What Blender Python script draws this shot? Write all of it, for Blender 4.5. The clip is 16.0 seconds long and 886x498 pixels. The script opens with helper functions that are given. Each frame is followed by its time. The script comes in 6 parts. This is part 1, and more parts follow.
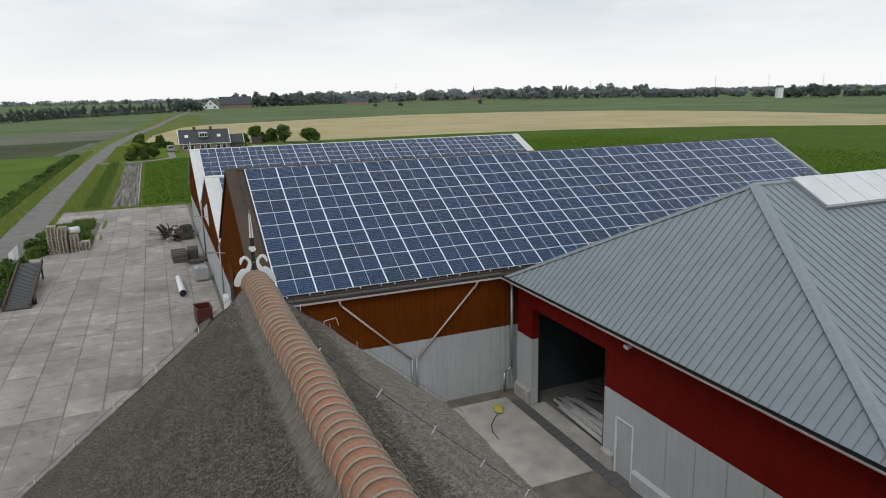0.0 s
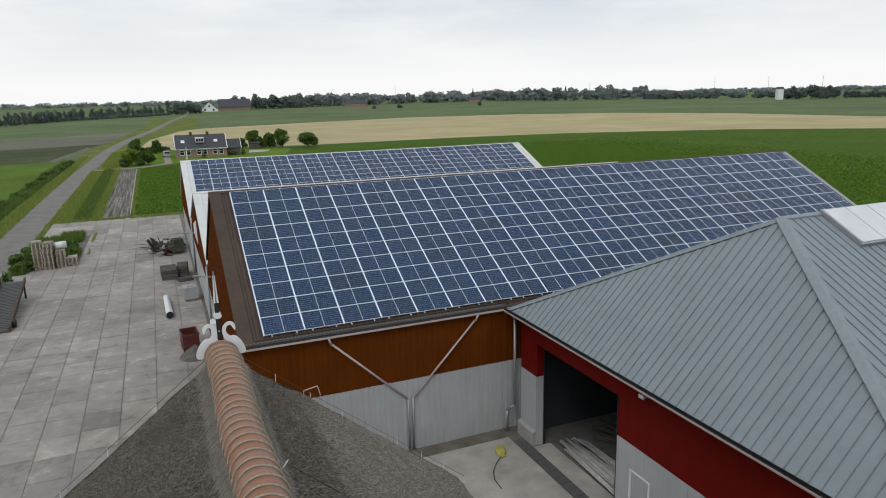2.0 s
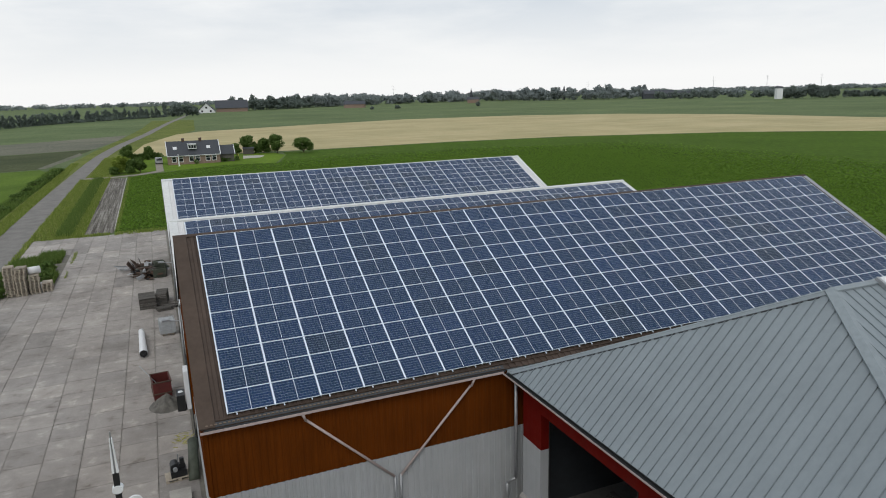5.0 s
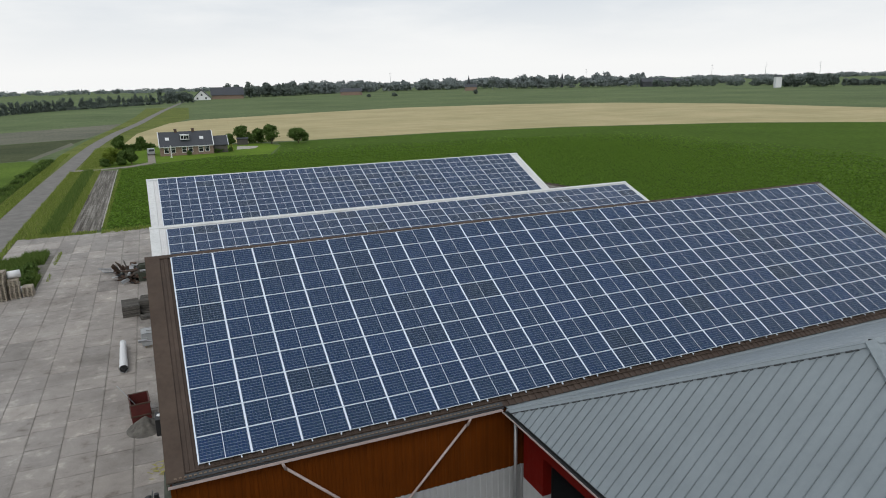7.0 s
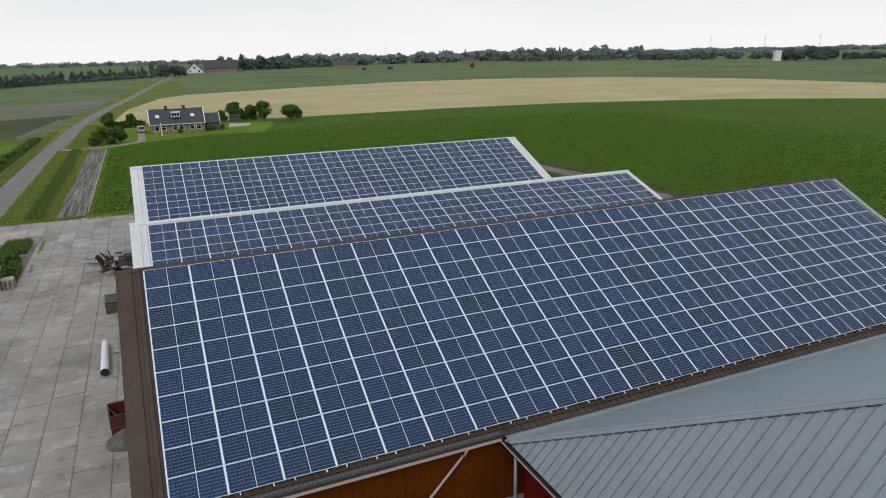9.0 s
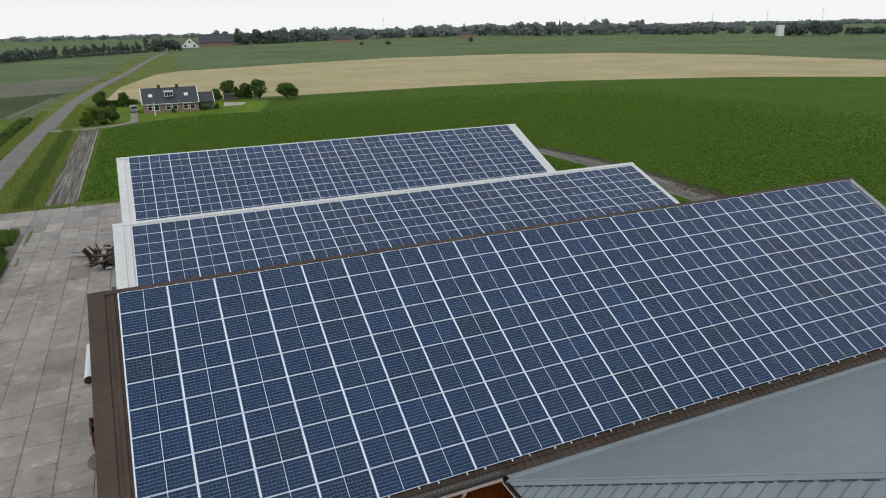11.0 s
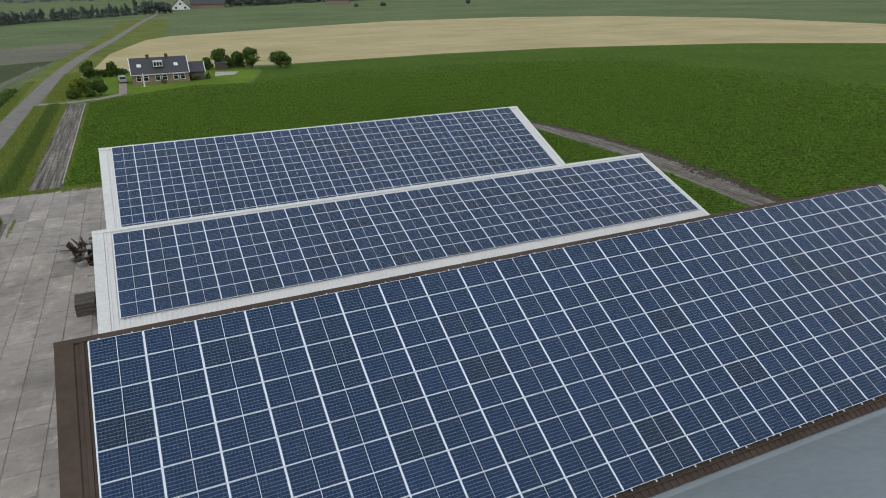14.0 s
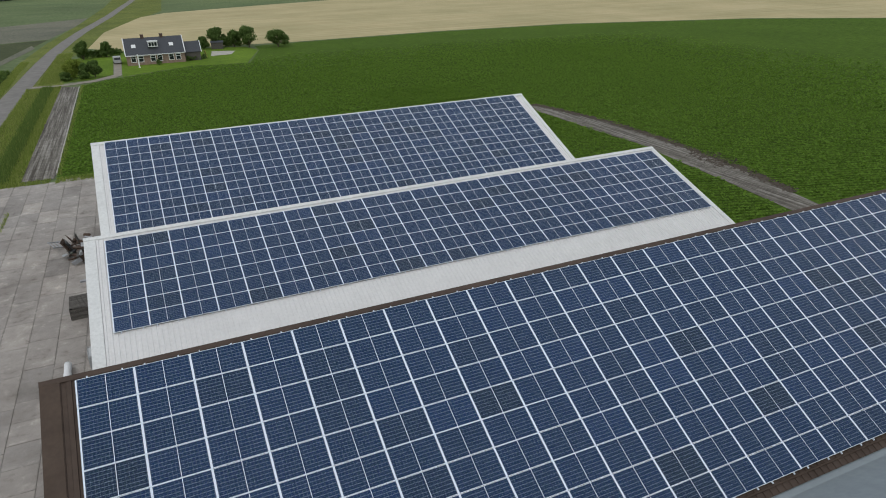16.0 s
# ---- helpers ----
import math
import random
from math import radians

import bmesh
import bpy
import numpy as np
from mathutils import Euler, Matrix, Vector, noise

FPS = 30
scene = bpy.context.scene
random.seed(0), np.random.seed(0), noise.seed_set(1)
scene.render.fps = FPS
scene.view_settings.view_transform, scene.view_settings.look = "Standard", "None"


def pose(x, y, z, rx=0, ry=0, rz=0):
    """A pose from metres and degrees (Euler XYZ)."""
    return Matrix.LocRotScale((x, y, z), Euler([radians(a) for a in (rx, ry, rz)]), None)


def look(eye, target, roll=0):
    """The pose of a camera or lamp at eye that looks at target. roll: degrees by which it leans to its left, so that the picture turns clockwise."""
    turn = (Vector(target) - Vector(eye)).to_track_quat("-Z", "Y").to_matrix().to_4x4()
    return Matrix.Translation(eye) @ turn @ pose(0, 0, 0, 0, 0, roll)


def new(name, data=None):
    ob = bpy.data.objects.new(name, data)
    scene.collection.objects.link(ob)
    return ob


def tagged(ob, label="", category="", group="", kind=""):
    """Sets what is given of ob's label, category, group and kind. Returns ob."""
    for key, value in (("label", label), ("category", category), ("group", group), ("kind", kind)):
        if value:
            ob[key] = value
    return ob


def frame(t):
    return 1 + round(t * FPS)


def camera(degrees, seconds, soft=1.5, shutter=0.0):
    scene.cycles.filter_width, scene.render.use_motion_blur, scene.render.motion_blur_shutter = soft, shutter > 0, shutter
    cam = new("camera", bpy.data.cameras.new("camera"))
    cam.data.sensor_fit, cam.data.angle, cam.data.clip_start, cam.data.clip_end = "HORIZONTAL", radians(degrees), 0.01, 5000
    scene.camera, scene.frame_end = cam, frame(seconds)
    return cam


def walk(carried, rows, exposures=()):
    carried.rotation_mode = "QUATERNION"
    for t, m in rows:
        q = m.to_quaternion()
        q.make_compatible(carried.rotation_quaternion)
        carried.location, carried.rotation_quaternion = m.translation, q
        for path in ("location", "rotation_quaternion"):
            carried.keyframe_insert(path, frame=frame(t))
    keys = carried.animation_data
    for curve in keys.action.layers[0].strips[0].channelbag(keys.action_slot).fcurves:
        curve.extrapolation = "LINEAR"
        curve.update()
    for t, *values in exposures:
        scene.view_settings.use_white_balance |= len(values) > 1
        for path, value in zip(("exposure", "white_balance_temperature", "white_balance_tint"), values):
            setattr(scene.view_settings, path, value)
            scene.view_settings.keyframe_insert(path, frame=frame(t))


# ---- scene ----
cam = camera(66.8, 16.0, 1.0)
PATH = [
    (0, (-4.279, -28.835, 15.09), (-3.525, -27.039, 14.637), -1.2),
    (0.5, (-4.053, -28.32, 15.286), (-3.298, -26.523, 14.835), -1.2),
    (1, (-3.799, -27.768, 15.479), (-3.043, -25.972, 15.027), -1.2),
    (1.5, (-3.521, -27.194, 15.678), (-2.766, -25.398, 15.227), -1.3),
    (2, (-3.224, -26.608, 15.886), (-2.469, -24.812, 15.437), -1.3),
    (2.5, (-2.914, -26.017, 16.106), (-2.159, -24.219, 15.659), -1.3),
    (3, (-2.597, -25.424, 16.335), (-1.842, -23.626, 15.889), -1.4),
    (3.5, (-2.277, -24.832, 16.571), (-1.522, -23.034, 16.125), -1.4),
    (4, (-1.959, -24.243, 16.812), (-1.204, -22.446, 16.364), -1.5),
    (4.5, (-1.646, -23.657, 17.054), (-0.89, -21.861, 16.605), -1.5),
    (5, (-1.341, -23.075, 17.295), (-0.583, -21.28, 16.844), -1.5),
    (7.5, (0.06, -20.246, 18.467), (0.822, -18.468, 17.962), -1.3),
    (8, (0.32, -19.701, 18.701), (1.082, -17.928, 18.175), -1.3),
    (8.5, (0.577, -19.163, 18.938), (1.339, -17.396, 18.394), -1.3),
    (9, (0.831, -18.634, 19.181), (1.593, -16.872, 18.619), -1.3),
    (11.5, (2.026, -16.098, 20.504), (2.78, -14.363, 19.856), -1.3),
    (12, (2.234, -15.604, 20.785), (2.986, -13.874, 20.119), -1.4),
    (12.5, (2.425, -15.109, 21.065), (3.175, -13.385, 20.382), -1.4),
    (13, (2.596, -14.612, 21.341), (3.346, -12.894, 20.643), -1.4),
    (13.5, (2.748, -14.111, 21.612), (3.498, -12.399, 20.899), -1.4),
    (14, (2.883, -13.607, 21.873), (3.631, -11.903, 21.142), -1.3),
    (14.5, (3.005, -13.103, 22.128), (3.751, -11.404, 21.38), -1.3),
    (15, (3.129, -12.602, 22.378), (3.872, -10.91, 21.612), -1.4),
    (15.5, (3.271, -12.114, 22.633), (4.011, -10.428, 21.852), -1.4),
    (16, (3.461, -11.653, 22.908), (4.196, -9.973, 22.11), -1.6),
]
walk(cam, [(t, look(eye, target, roll)) for t, eye, target, roll in PATH], [(0, -0.02), (5, -0.03), (8, -0.05), (12, -0.08), (16, -0.10)])

# ---- sky, sun, exposure ----
world = bpy.data.worlds.new("overcast_sky")
scene.world = world
world.use_nodes = True
wn, wl = world.node_tree.nodes, world.node_tree.links
wn.clear()
SUN_EL, SUN_AZ = 48.0, 215.0
sky = wn.new("ShaderNodeTexSky")
sky.sky_type = "NISHITA"
sky.sun_disc = False
sky.sun_elevation = radians(SUN_EL)
sky.sun_rotation = radians(SUN_AZ)
sky.dust_density = 4.0
w_scale = wn.new("ShaderNodeVectorMath")
w_scale.operation = "SCALE"
w_scale.inputs["Scale"].default_value = 0.10
wl.new(sky.outputs[0], w_scale.inputs[0])
w_tc = wn.new("ShaderNodeTexCoord")
w_map = wn.new("ShaderNodeMapping")
w_map.inputs["Scale"].default_value = (1.2, 1.2, 5.5)
w_noise = wn.new("ShaderNodeTexNoise")
w_noise.inputs["Scale"].default_value = 2.2
w_noise.inputs["Detail"].default_value = 6.0
w_noise.inputs["Roughness"].default_value = 0.55
w_ramp = wn.new("ShaderNodeValToRGB")
w_ramp.color_ramp.elements[0].position, w_ramp.color_ramp.elements[0].color = 0.38, (0.54, 0.61, 0.69, 1)
w_ramp.color_ramp.elements[1].position, w_ramp.color_ramp.elements[1].color = 0.62, (0.84, 0.86, 0.88, 1)
w_sep = wn.new("ShaderNodeSeparateXYZ")
w_hor = wn.new("ShaderNodeMapRange")
w_hor.inputs["From Min"].default_value, w_hor.inputs["From Max"].default_value = 0.02, 0.17
w_pale = wn.new("ShaderNodeMixRGB")
w_pale.inputs["Color1"].default_value = (0.95, 0.955, 0.95, 1)
w_mix = wn.new("ShaderNodeMixRGB")
w_mix.inputs["Fac"].default_value = 0.93
w_bg = wn.new("ShaderNodeBackground")
w_bg.inputs["Strength"].default_value = 1.08
w_out = wn.new("ShaderNodeOutputWorld")
wl.new(w_tc.outputs["Generated"], w_map.inputs["Vector"])
wl.new(w_map.outputs[0], w_noise.inputs["Vector"])
wl.new(w_noise.outputs["Fac"], w_ramp.inputs["Fac"])
wl.new(w_tc.outputs["Generated"], w_sep.inputs[0])
wl.new(w_sep.outputs["Z"], w_hor.inputs["Value"])
wl.new(w_hor.outputs[0], w_pale.inputs["Fac"])
wl.new(w_ramp.outputs["Color"], w_pale.inputs["Color2"])
wl.new(w_scale.outputs[0], w_mix.inputs["Color1"])
wl.new(w_pale.outputs[0], w_mix.inputs["Color2"])
wl.new(w_mix.outputs[0], w_bg.inputs["Color"])
wl.new(w_bg.outputs[0], w_out.inputs["Surface"])

sun_data = bpy.data.lights.new("sun", "SUN")
sun_data.energy = 0.7
sun_data.angle = radians(25)
sun_data.color = (1.0, 0.96, 0.9)
sun = new("sun", sun_data)
sun.matrix_world = look((0, 0, 60), (0 - math.sin(radians(SUN_AZ)), -math.cos(radians(SUN_AZ)), 60 - math.tan(radians(SUN_EL))))


# ---- materials ----
class Mat:
    """A small builder round one Principled material."""

    def __init__(self, name, rough=0.7, metal=0.0, spec=0.5):
        self.m = bpy.data.materials.new(name)
        self.m.use_nodes = True
        self.n, self.l = self.m.node_tree.nodes, self.m.node_tree.links
        self.p = self.n["Principled BSDF"]
        self.p.inputs["Roughness"].default_value = rough
        self.p.inputs["Metallic"].default_value = metal
        self.p.inputs["Specular IOR Level"].default_value = spec
        self.co = self.n.new("ShaderNodeTexCoord")
        self.bumps = None

    def coords(self, scale=(1, 1, 1), rot=(0, 0, 0), kind="Object"):
        mp = self.n.new("ShaderNodeMapping")
        mp.inputs["Scale"].default_value = scale
        mp.inputs["Rotation"].default_value = [radians(a) for a in rot]
        self.l.new(self.co.outputs[kind], mp.inputs["Vector"])
        return mp.outputs[0]

    def noise(self, scale, detail=4.0, rough=0.55, vec=None, kind="Object"):
        t = self.n.new("ShaderNodeTexNoise")
        t.inputs["Scale"].default_value, t.inputs["Detail"].default_value, t.inputs["Roughness"].default_value = scale, detail, rough
        self.l.new(vec if vec is not None else self.co.outputs[kind], t.inputs["Vector"])
        return t.outputs["Fac"]

    def ramp(self, fac, stops):
        r = self.n.new("ShaderNodeValToRGB")
        els = r.color_ramp.elements
        while len(els) < len(stops):
            els.new(0.5)
        for e, (pos, col) in zip(els, stops):
            e.position, e.color = pos, (*col, 1)
        self.l.new(fac, r.inputs["Fac"])
        return r.outputs["Color"]

    def mix(self, fac, a, b, how="MIX"):
        x = self.n.new("ShaderNodeMixRGB")
        x.blend_type = how
        for key, v in (("Fac", fac), ("Color1", a), ("Color2", b)):
            if isinstance(v, (int, float)):
                x.inputs[key].default_value = v
            elif isinstance(v, tuple):
                x.inputs[key].default_value = (*v, 1)
            else:
                self.l.new(v, x.inputs[key])
        return x.outputs[0]

    def math(self, op, a, b=0.0, c=0.0):
        x = self.n.new("ShaderNodeMath")
        x.operation = op
        for i, v in enumerate((a, b, c)):
            if isinstance(v, (int, float)):
                x.inputs[i].default_value = v
            else:
                self.l.new(v, x.inputs[i])
        return x.outputs[0]

    def random(self):
        return self.n.new("ShaderNodeObjectInfo").outputs["Random"]

    def island(self):
        return self.n.new("ShaderNodeNewGeometry").outputs["Random Per Island"]

    def color(self, v):
        if isinstance(v, tuple):
            self.p.inputs["Base Color"].default_value = (*v, 1)
        else:
            self.l.new(v, self.p.inputs["Base Color"])
        return self

    def rough(self, v):
        self.l.new(v, self.p.inputs["Roughness"])
        return self

    def bump(self, fac, strength=0.3, dist=0.02):
        b = self.n.new("ShaderNodeBump")
        b.inputs["Strength"].default_value, b.inputs["Distance"].default_value = strength, dist
        self.l.new(fac, b.inputs["Height"])
        if self.bumps is not None:
            self.l.new(self.bumps, b.inputs["Normal"])
        self.bumps = b.outputs[0]
        self.l.new(self.bumps, self.p.inputs["Normal"])
        return self


def shade(c, k):
    return tuple(min(1.0, v * k) for v in c)


def plain(name, col, rough=0.7, metal=0.0, vary=0.18, scale=3.0, fine=40.0, bump=0.15, spec=0.5, per=0.0):
    """Colour with stains at two scales, fine relief, and a little change from piece to piece."""
    m = Mat(name, rough, metal, spec)
    big = m.ramp(m.noise(scale, 5), [(0.3, shade(col, 1 - vary)), (0.7, shade(col, 1 + vary))])
    small = m.noise(fine, 3)
    c = m.mix(0.35, big, m.ramp(small, [(0.35, shade(col, 1 - vary)), (0.65, shade(col, 1 + vary * 0.7))]))
    if per:
        c = m.mix(1.0, c, m.ramp(m.random(), [(0.0, (1 - per,) * 3), (1.0, (1.0,) * 3)]), "MULTIPLY")
    m.color(c)
    if bump:
        m.bump(small, bump, 0.01)
    return m.m


def sheet_steel(name, col, rough=0.45, vary=0.10, streak=0.12, spec=0.4):
    """Painted profiled steel: faint run-off streaks down it, dust."""
    m = Mat(name, rough, 0.0, spec)
    runs = m.noise(1.0, 5, 0.6, m.coords((6, 6, 0.35)))
    c = m.ramp(m.noise(0.7, 5), [(0.3, shade(col, 1 - vary)), (0.7, shade(col, 1 + vary))])
    c = m.mix(1.0, c, m.ramp(runs, [(0.35, (1 - streak,) * 3), (0.6, (1, 1, 1))]), "MULTIPLY")
    m.color(c)
    m.rough(m.ramp(m.noise(2.5, 4), [(0.3, (rough - 0.08,) * 3), (0.7, (rough + 0.15,) * 3)]))
    return m.m


M = {}
M["brown_roof"] = sheet_steel("brown_roof_sheet", (0.074, 0.053, 0.042), 0.6, 0.2, 0.12, 0.2)
M["brown_flash"] = sheet_steel("brown_flashing", (0.080, 0.058, 0.045), 0.6, 0.15, 0.12, 0.15)
M["white_roof"] = sheet_steel("pale_roof_sheet", (0.69, 0.685, 0.68), 0.55, 0.04, 0.07)
M["white_flash"] = sheet_steel("pale_flashing", (0.68, 0.69, 0.68), 0.45, 0.05)
M["grey_roof"] = sheet_steel("grey_roof_sheet", (0.232, 0.268, 0.288), 0.42, 0.06, 0.06)
M["grey_flash"] = sheet_steel("grey_flashing", (0.24, 0.277, 0.297), 0.42, 0.04)
M["grey_seam"] = sheet_steel("grey_seam_paint", (0.198, 0.230, 0.249), 0.45, 0.06, 0.06)
# floor colour dimmed for the darkness inside the shed
M["floor_in"] = plain("dimmed_dusty_floor", (0.13, 0.127, 0.122), 0.9, 0.0, 0.25)
M["eave_tile"] = plain("pale_brown_tile_ends", (0.17, 0.125, 0.09), 0.8, 0.0, 0.3, 6.0, 40.0)
# dark rubber fillers and guard strip; also the shade in open eave profiles
M["seam_shadow"] = plain("dark_filler_and_shade", (0.05, 0.055, 0.06), 0.8)
M["orange_wall"] = sheet_steel("rust_orange_cladding", (0.124, 0.0315, 0.003), 0.7, 0.10, 0.2, 0.06)
M["red_wall"] = sheet_steel("dark_red_cladding", (0.145, 0.007, 0.004), 0.7, 0.08, 0.12, 0.08)
M["white_wall"] = sheet_steel("off_white_cladding", (0.43, 0.445, 0.455), 0.5, 0.06, 0.08)
M["zinc"] = plain("weathered_zinc", (0.36, 0.37, 0.38), 0.45, 0.6, 0.15)
M["pink_pipe"] = plain("faded_downpipe_paint", (0.46, 0.38, 0.36), 0.5, 0.0, 0.12)
# near-black colours carry the shade inside the shed and in the gable opening
M["dark"] = plain("interior_shade_lining", (0.014, 0.015, 0.016), 0.9)
M["inner"] = plain("shaded_inner_sheeting", (0.036, 0.042, 0.048), 0.8)
# black paint; also colours the shaded gutter inside and soffit gap
M["black"] = plain("black_paint_and_shade", (0.015, 0.016, 0.017), 0.45)
M["white"] = plain("white_paint", (0.74, 0.75, 0.76), 0.5, 0.0, 0.06)
M["pale_pipe"] = plain("dusty_pale_pipe", (0.60, 0.59, 0.57), 0.6, 0.0, 0.2, per=0.35)
M["court_dirt"] = plain("trodden_court", (0.15, 0.132, 0.108), 0.95, 0.0, 0.42, 1.1, 14.0, 0.4)
M["alu"] = plain("panel_frame_aluminium", (0.72, 0.785, 0.87), 0.45, 0.0, 0.05, bump=0.0)
M["concrete_plinth"] = plain("concrete_plinth", (0.36, 0.35, 0.33), 0.9, 0.0, 0.2)
M["brick_red"] = plain("brick_wall", (0.26, 0.185, 0.145), 0.9, 0.0, 0.3, 2.0, 25.0)
M["slate"] = plain("dark_house_tiles", (0.045, 0.05, 0.06), 0.6, 0.0, 0.25)
M["wood_grey"] = plain("weathered_timber", (0.115, 0.106, 0.094), 0.9, 0.0, 0.3, 4.0, 60.0, per=0.4)
M["wood_pale"] = plain("pallet_timber", (0.46, 0.40, 0.32), 0.85, 0.0, 0.25, 3.0, 60.0, per=0.35)
M["rust"] = plain("rusty_steel", (0.09, 0.058, 0.042), 0.85, 0.0, 0.35)
M["red_paint"] = plain("worn_red_paint", (0.105, 0.02, 0.017), 0.6, 0.0, 0.25)
M["ramp_steel"] = plain("worn_dark_steel", (0.075, 0.076, 0.076), 0.6, 0.0, 0.3)
M["rubber"] = plain("black_rubber", (0.02, 0.02, 0.021), 0.7)
M["glass"] = plain("dark_window_glass", (0.02, 0.025, 0.03), 0.08, 0.0, 0.1, bump=0.0)
M["galv"] = plain("galvanised_pipe", (0.45, 0.47, 0.48), 0.4, 0.5, 0.2)
M["yellow"] = plain("yellow_plastic", (0.42, 0.39, 0.09), 0.7, 0.0, 0.2)
sm = Mat("rutted_earth", 0.95, 0.0, 0.2)
s_rut = sm.noise(1.0, 5, 0.65, sm.coords((3.2, 0.07, 1)))
s_c = sm.ramp(s_rut, [(0.36, (0.075, 0.066, 0.056)), (0.5, (0.15, 0.138, 0.122)), (0.62, (0.27, 0.255, 0.235))])
s_c = sm.mix(1.0, s_c, sm.ramp(sm.noise(1.2, 6, 0.7), [(0.35, (0.65, 0.64, 0.6)), (0.6, (1.1, 1.1, 1.08))]), "MULTIPLY")
sm.color(s_c)
sm.bump(s_rut, 0.6, 0.08)
sm.bump(sm.noise(14, 4), 0.5, 0.02)
M["soil"] = sm.m

M["clod"] = plain("dug_up_earth", (0.085, 0.07, 0.055), 0.95, 0.0, 0.4, 2.0, 20.0, 0.4)
M["gravel"] = plain("trodden_gravel", (0.25, 0.225, 0.185), 0.95, 0.0, 0.25, 0.6, 10.0, 0.3)
M["rubble"] = plain("rubble", (0.13, 0.122, 0.108), 0.95, 0.0, 0.45, 3.0, 30.0, 0.5)
M["green_plastic"] = plain("dark_green_drum", (0.058, 0.068, 0.048), 0.7, 0.0, 0.35)

# photovoltaic laminate: polycrystalline cells, pale gaps, fine conductor lines under glass
pv = Mat("photovoltaic_cells", 0.22, 0.0, 0.22)
pv_sep = pv.n.new("ShaderNodeSeparateXYZ")
pv.l.new(pv.co.outputs["Object"], pv_sep.inputs[0])


def grid_line(axis, pitch, width, shift=0.0):
    f = pv.math("FRACT", pv.math("DIVIDE", pv.math("ADD", pv_sep.outputs[axis], 50.0 * pitch + shift), pitch))
    edge = pv.math("ABSOLUTE", pv.math("SUBTRACT", f, 0.5))
    return pv.math("GREATER_THAN", edge, 0.5 - width / pitch / 2)


pv_gap = pv.math("MAXIMUM", pv.math("MULTIPLY", grid_line("X", 0.1115, 0.005), 0.7), grid_line("Y", 0.1205, 0.010))
pv_bus = grid_line("Y", 0.0402, 0.004, 0.02)
pv_base = pv.ramp(pv.random(), [(0.0, (0.009, 0.025, 0.056)), (0.06, (0.009, 0.028, 0.070)), (0.2, (0.008, 0.031, 0.085)), (0.85, (0.008, 0.032, 0.094)), (1.0, (0.010, 0.037, 0.110))])
pv_vor = pv.n.new("ShaderNodeTexVoronoi")
pv_vor.inputs["Scale"].default_value = 26.0
pv.l.new(pv.co.outputs["Object"], pv_vor.inputs["Vector"])
pv_cell = pv.mix(0.35, pv_base, pv.mix(1.0, pv_base, pv_vor.outputs["Color"], "MULTIPLY"))
pv_c = pv.mix(pv.math("MULTIPLY", pv_bus, 0.5), pv_cell, (0.16, 0.22, 0.32))
pv_c = pv.mix(pv.math("MULTIPLY", pv_gap, 0.68), pv_c, (0.26, 0.33, 0.43))
pv.color(pv_c)
pv.bump(pv.noise(1.3, 2), 0.05, 0.01)
M["pv"] = pv.m

# concrete yard slabs
ym = Mat("yard_concrete", 0.9)
y_pos = ym.n.new("ShaderNodeNewGeometry").outputs["Position"]
yb = ym.ramp(ym.noise(0.16, 7, 0.62, y_pos), [(0.30, (0.24, 0.222, 0.205)), (0.5, (0.345, 0.322, 0.30)), (0.72, (0.43, 0.405, 0.38))])
ys = ym.ramp(ym.noise(0.9, 8, 0.7, y_pos), [(0.30, (0.55, 0.53, 0.50)), (0.42, (0.90, 0.895, 0.89)), (0.57, (1, 1, 1)), (0.66, (1.34, 1.33, 1.31))])
yg = ym.ramp(ym.noise(22, 4, 0.6, y_pos), [(0.3, (0.76, 0.76, 0.76)), (0.7, (1.12, 1.12, 1.12))])
yc = ym.mix(1.0, ym.mix(1.0, yb, ys, "MULTIPLY"), yg, "MULTIPLY")
yc = ym.mix(1.0, yc, ym.ramp(ym.random(), [(0.0, (0.80, 0.79, 0.78)), (0.25, (0.94, 0.93, 0.92)), (0.75, (1.02, 1.0, 0.98)), (1.0, (1.14, 1.11, 1.08))]), "MULTIPLY")
# dirt worked into the slab's rim, broken up unevenly
y_sep = ym.n.new("ShaderNodeSeparateXYZ")
ym.l.new(ym.co.outputs["Generated"], y_sep.inputs[0])
y_rx = ym.math("MULTIPLY", ym.math("MINIMUM", y_sep.outputs["X"], ym.math("SUBTRACT", 1.0, y_sep.outputs["X"])), 1.75)
y_ry = ym.math("MULTIPLY", ym.math("MINIMUM", y_sep.outputs["Y"], ym.math("SUBTRACT", 1.0, y_sep.outputs["Y"])), 2.8)
y_rim = ym.math("MINIMUM", y_rx, y_ry)
y_dirt = ym.math("LESS_THAN", y_rim, ym.math("MULTIPLY", ym.math("SUBTRACT", ym.noise(1.6, 6, 0.7, y_pos), 0.38), 0.35))
yc = ym.mix(ym.math("MULTIPLY", y_dirt, 0.34), yc, (0.15, 0.137, 0.118))
ym.color(yc)
ym.bump(ym.noise(30, 4), 0.25, 0.01)
M["yard"] = ym.m
M["joint"] = plain("joint_soil", (0.15, 0.138, 0.115), 0.95, 0.0, 0.4, 1.2, 12.0)
M["court"] = plain("court_concrete", (0.39, 0.372, 0.335), 0.9, 0.0, 0.34, 0.7, 20.0)
M["drain"] = plain("dark_drain_strip", (0.10, 0.10, 0.10), 0.8, 0.0, 0.2)

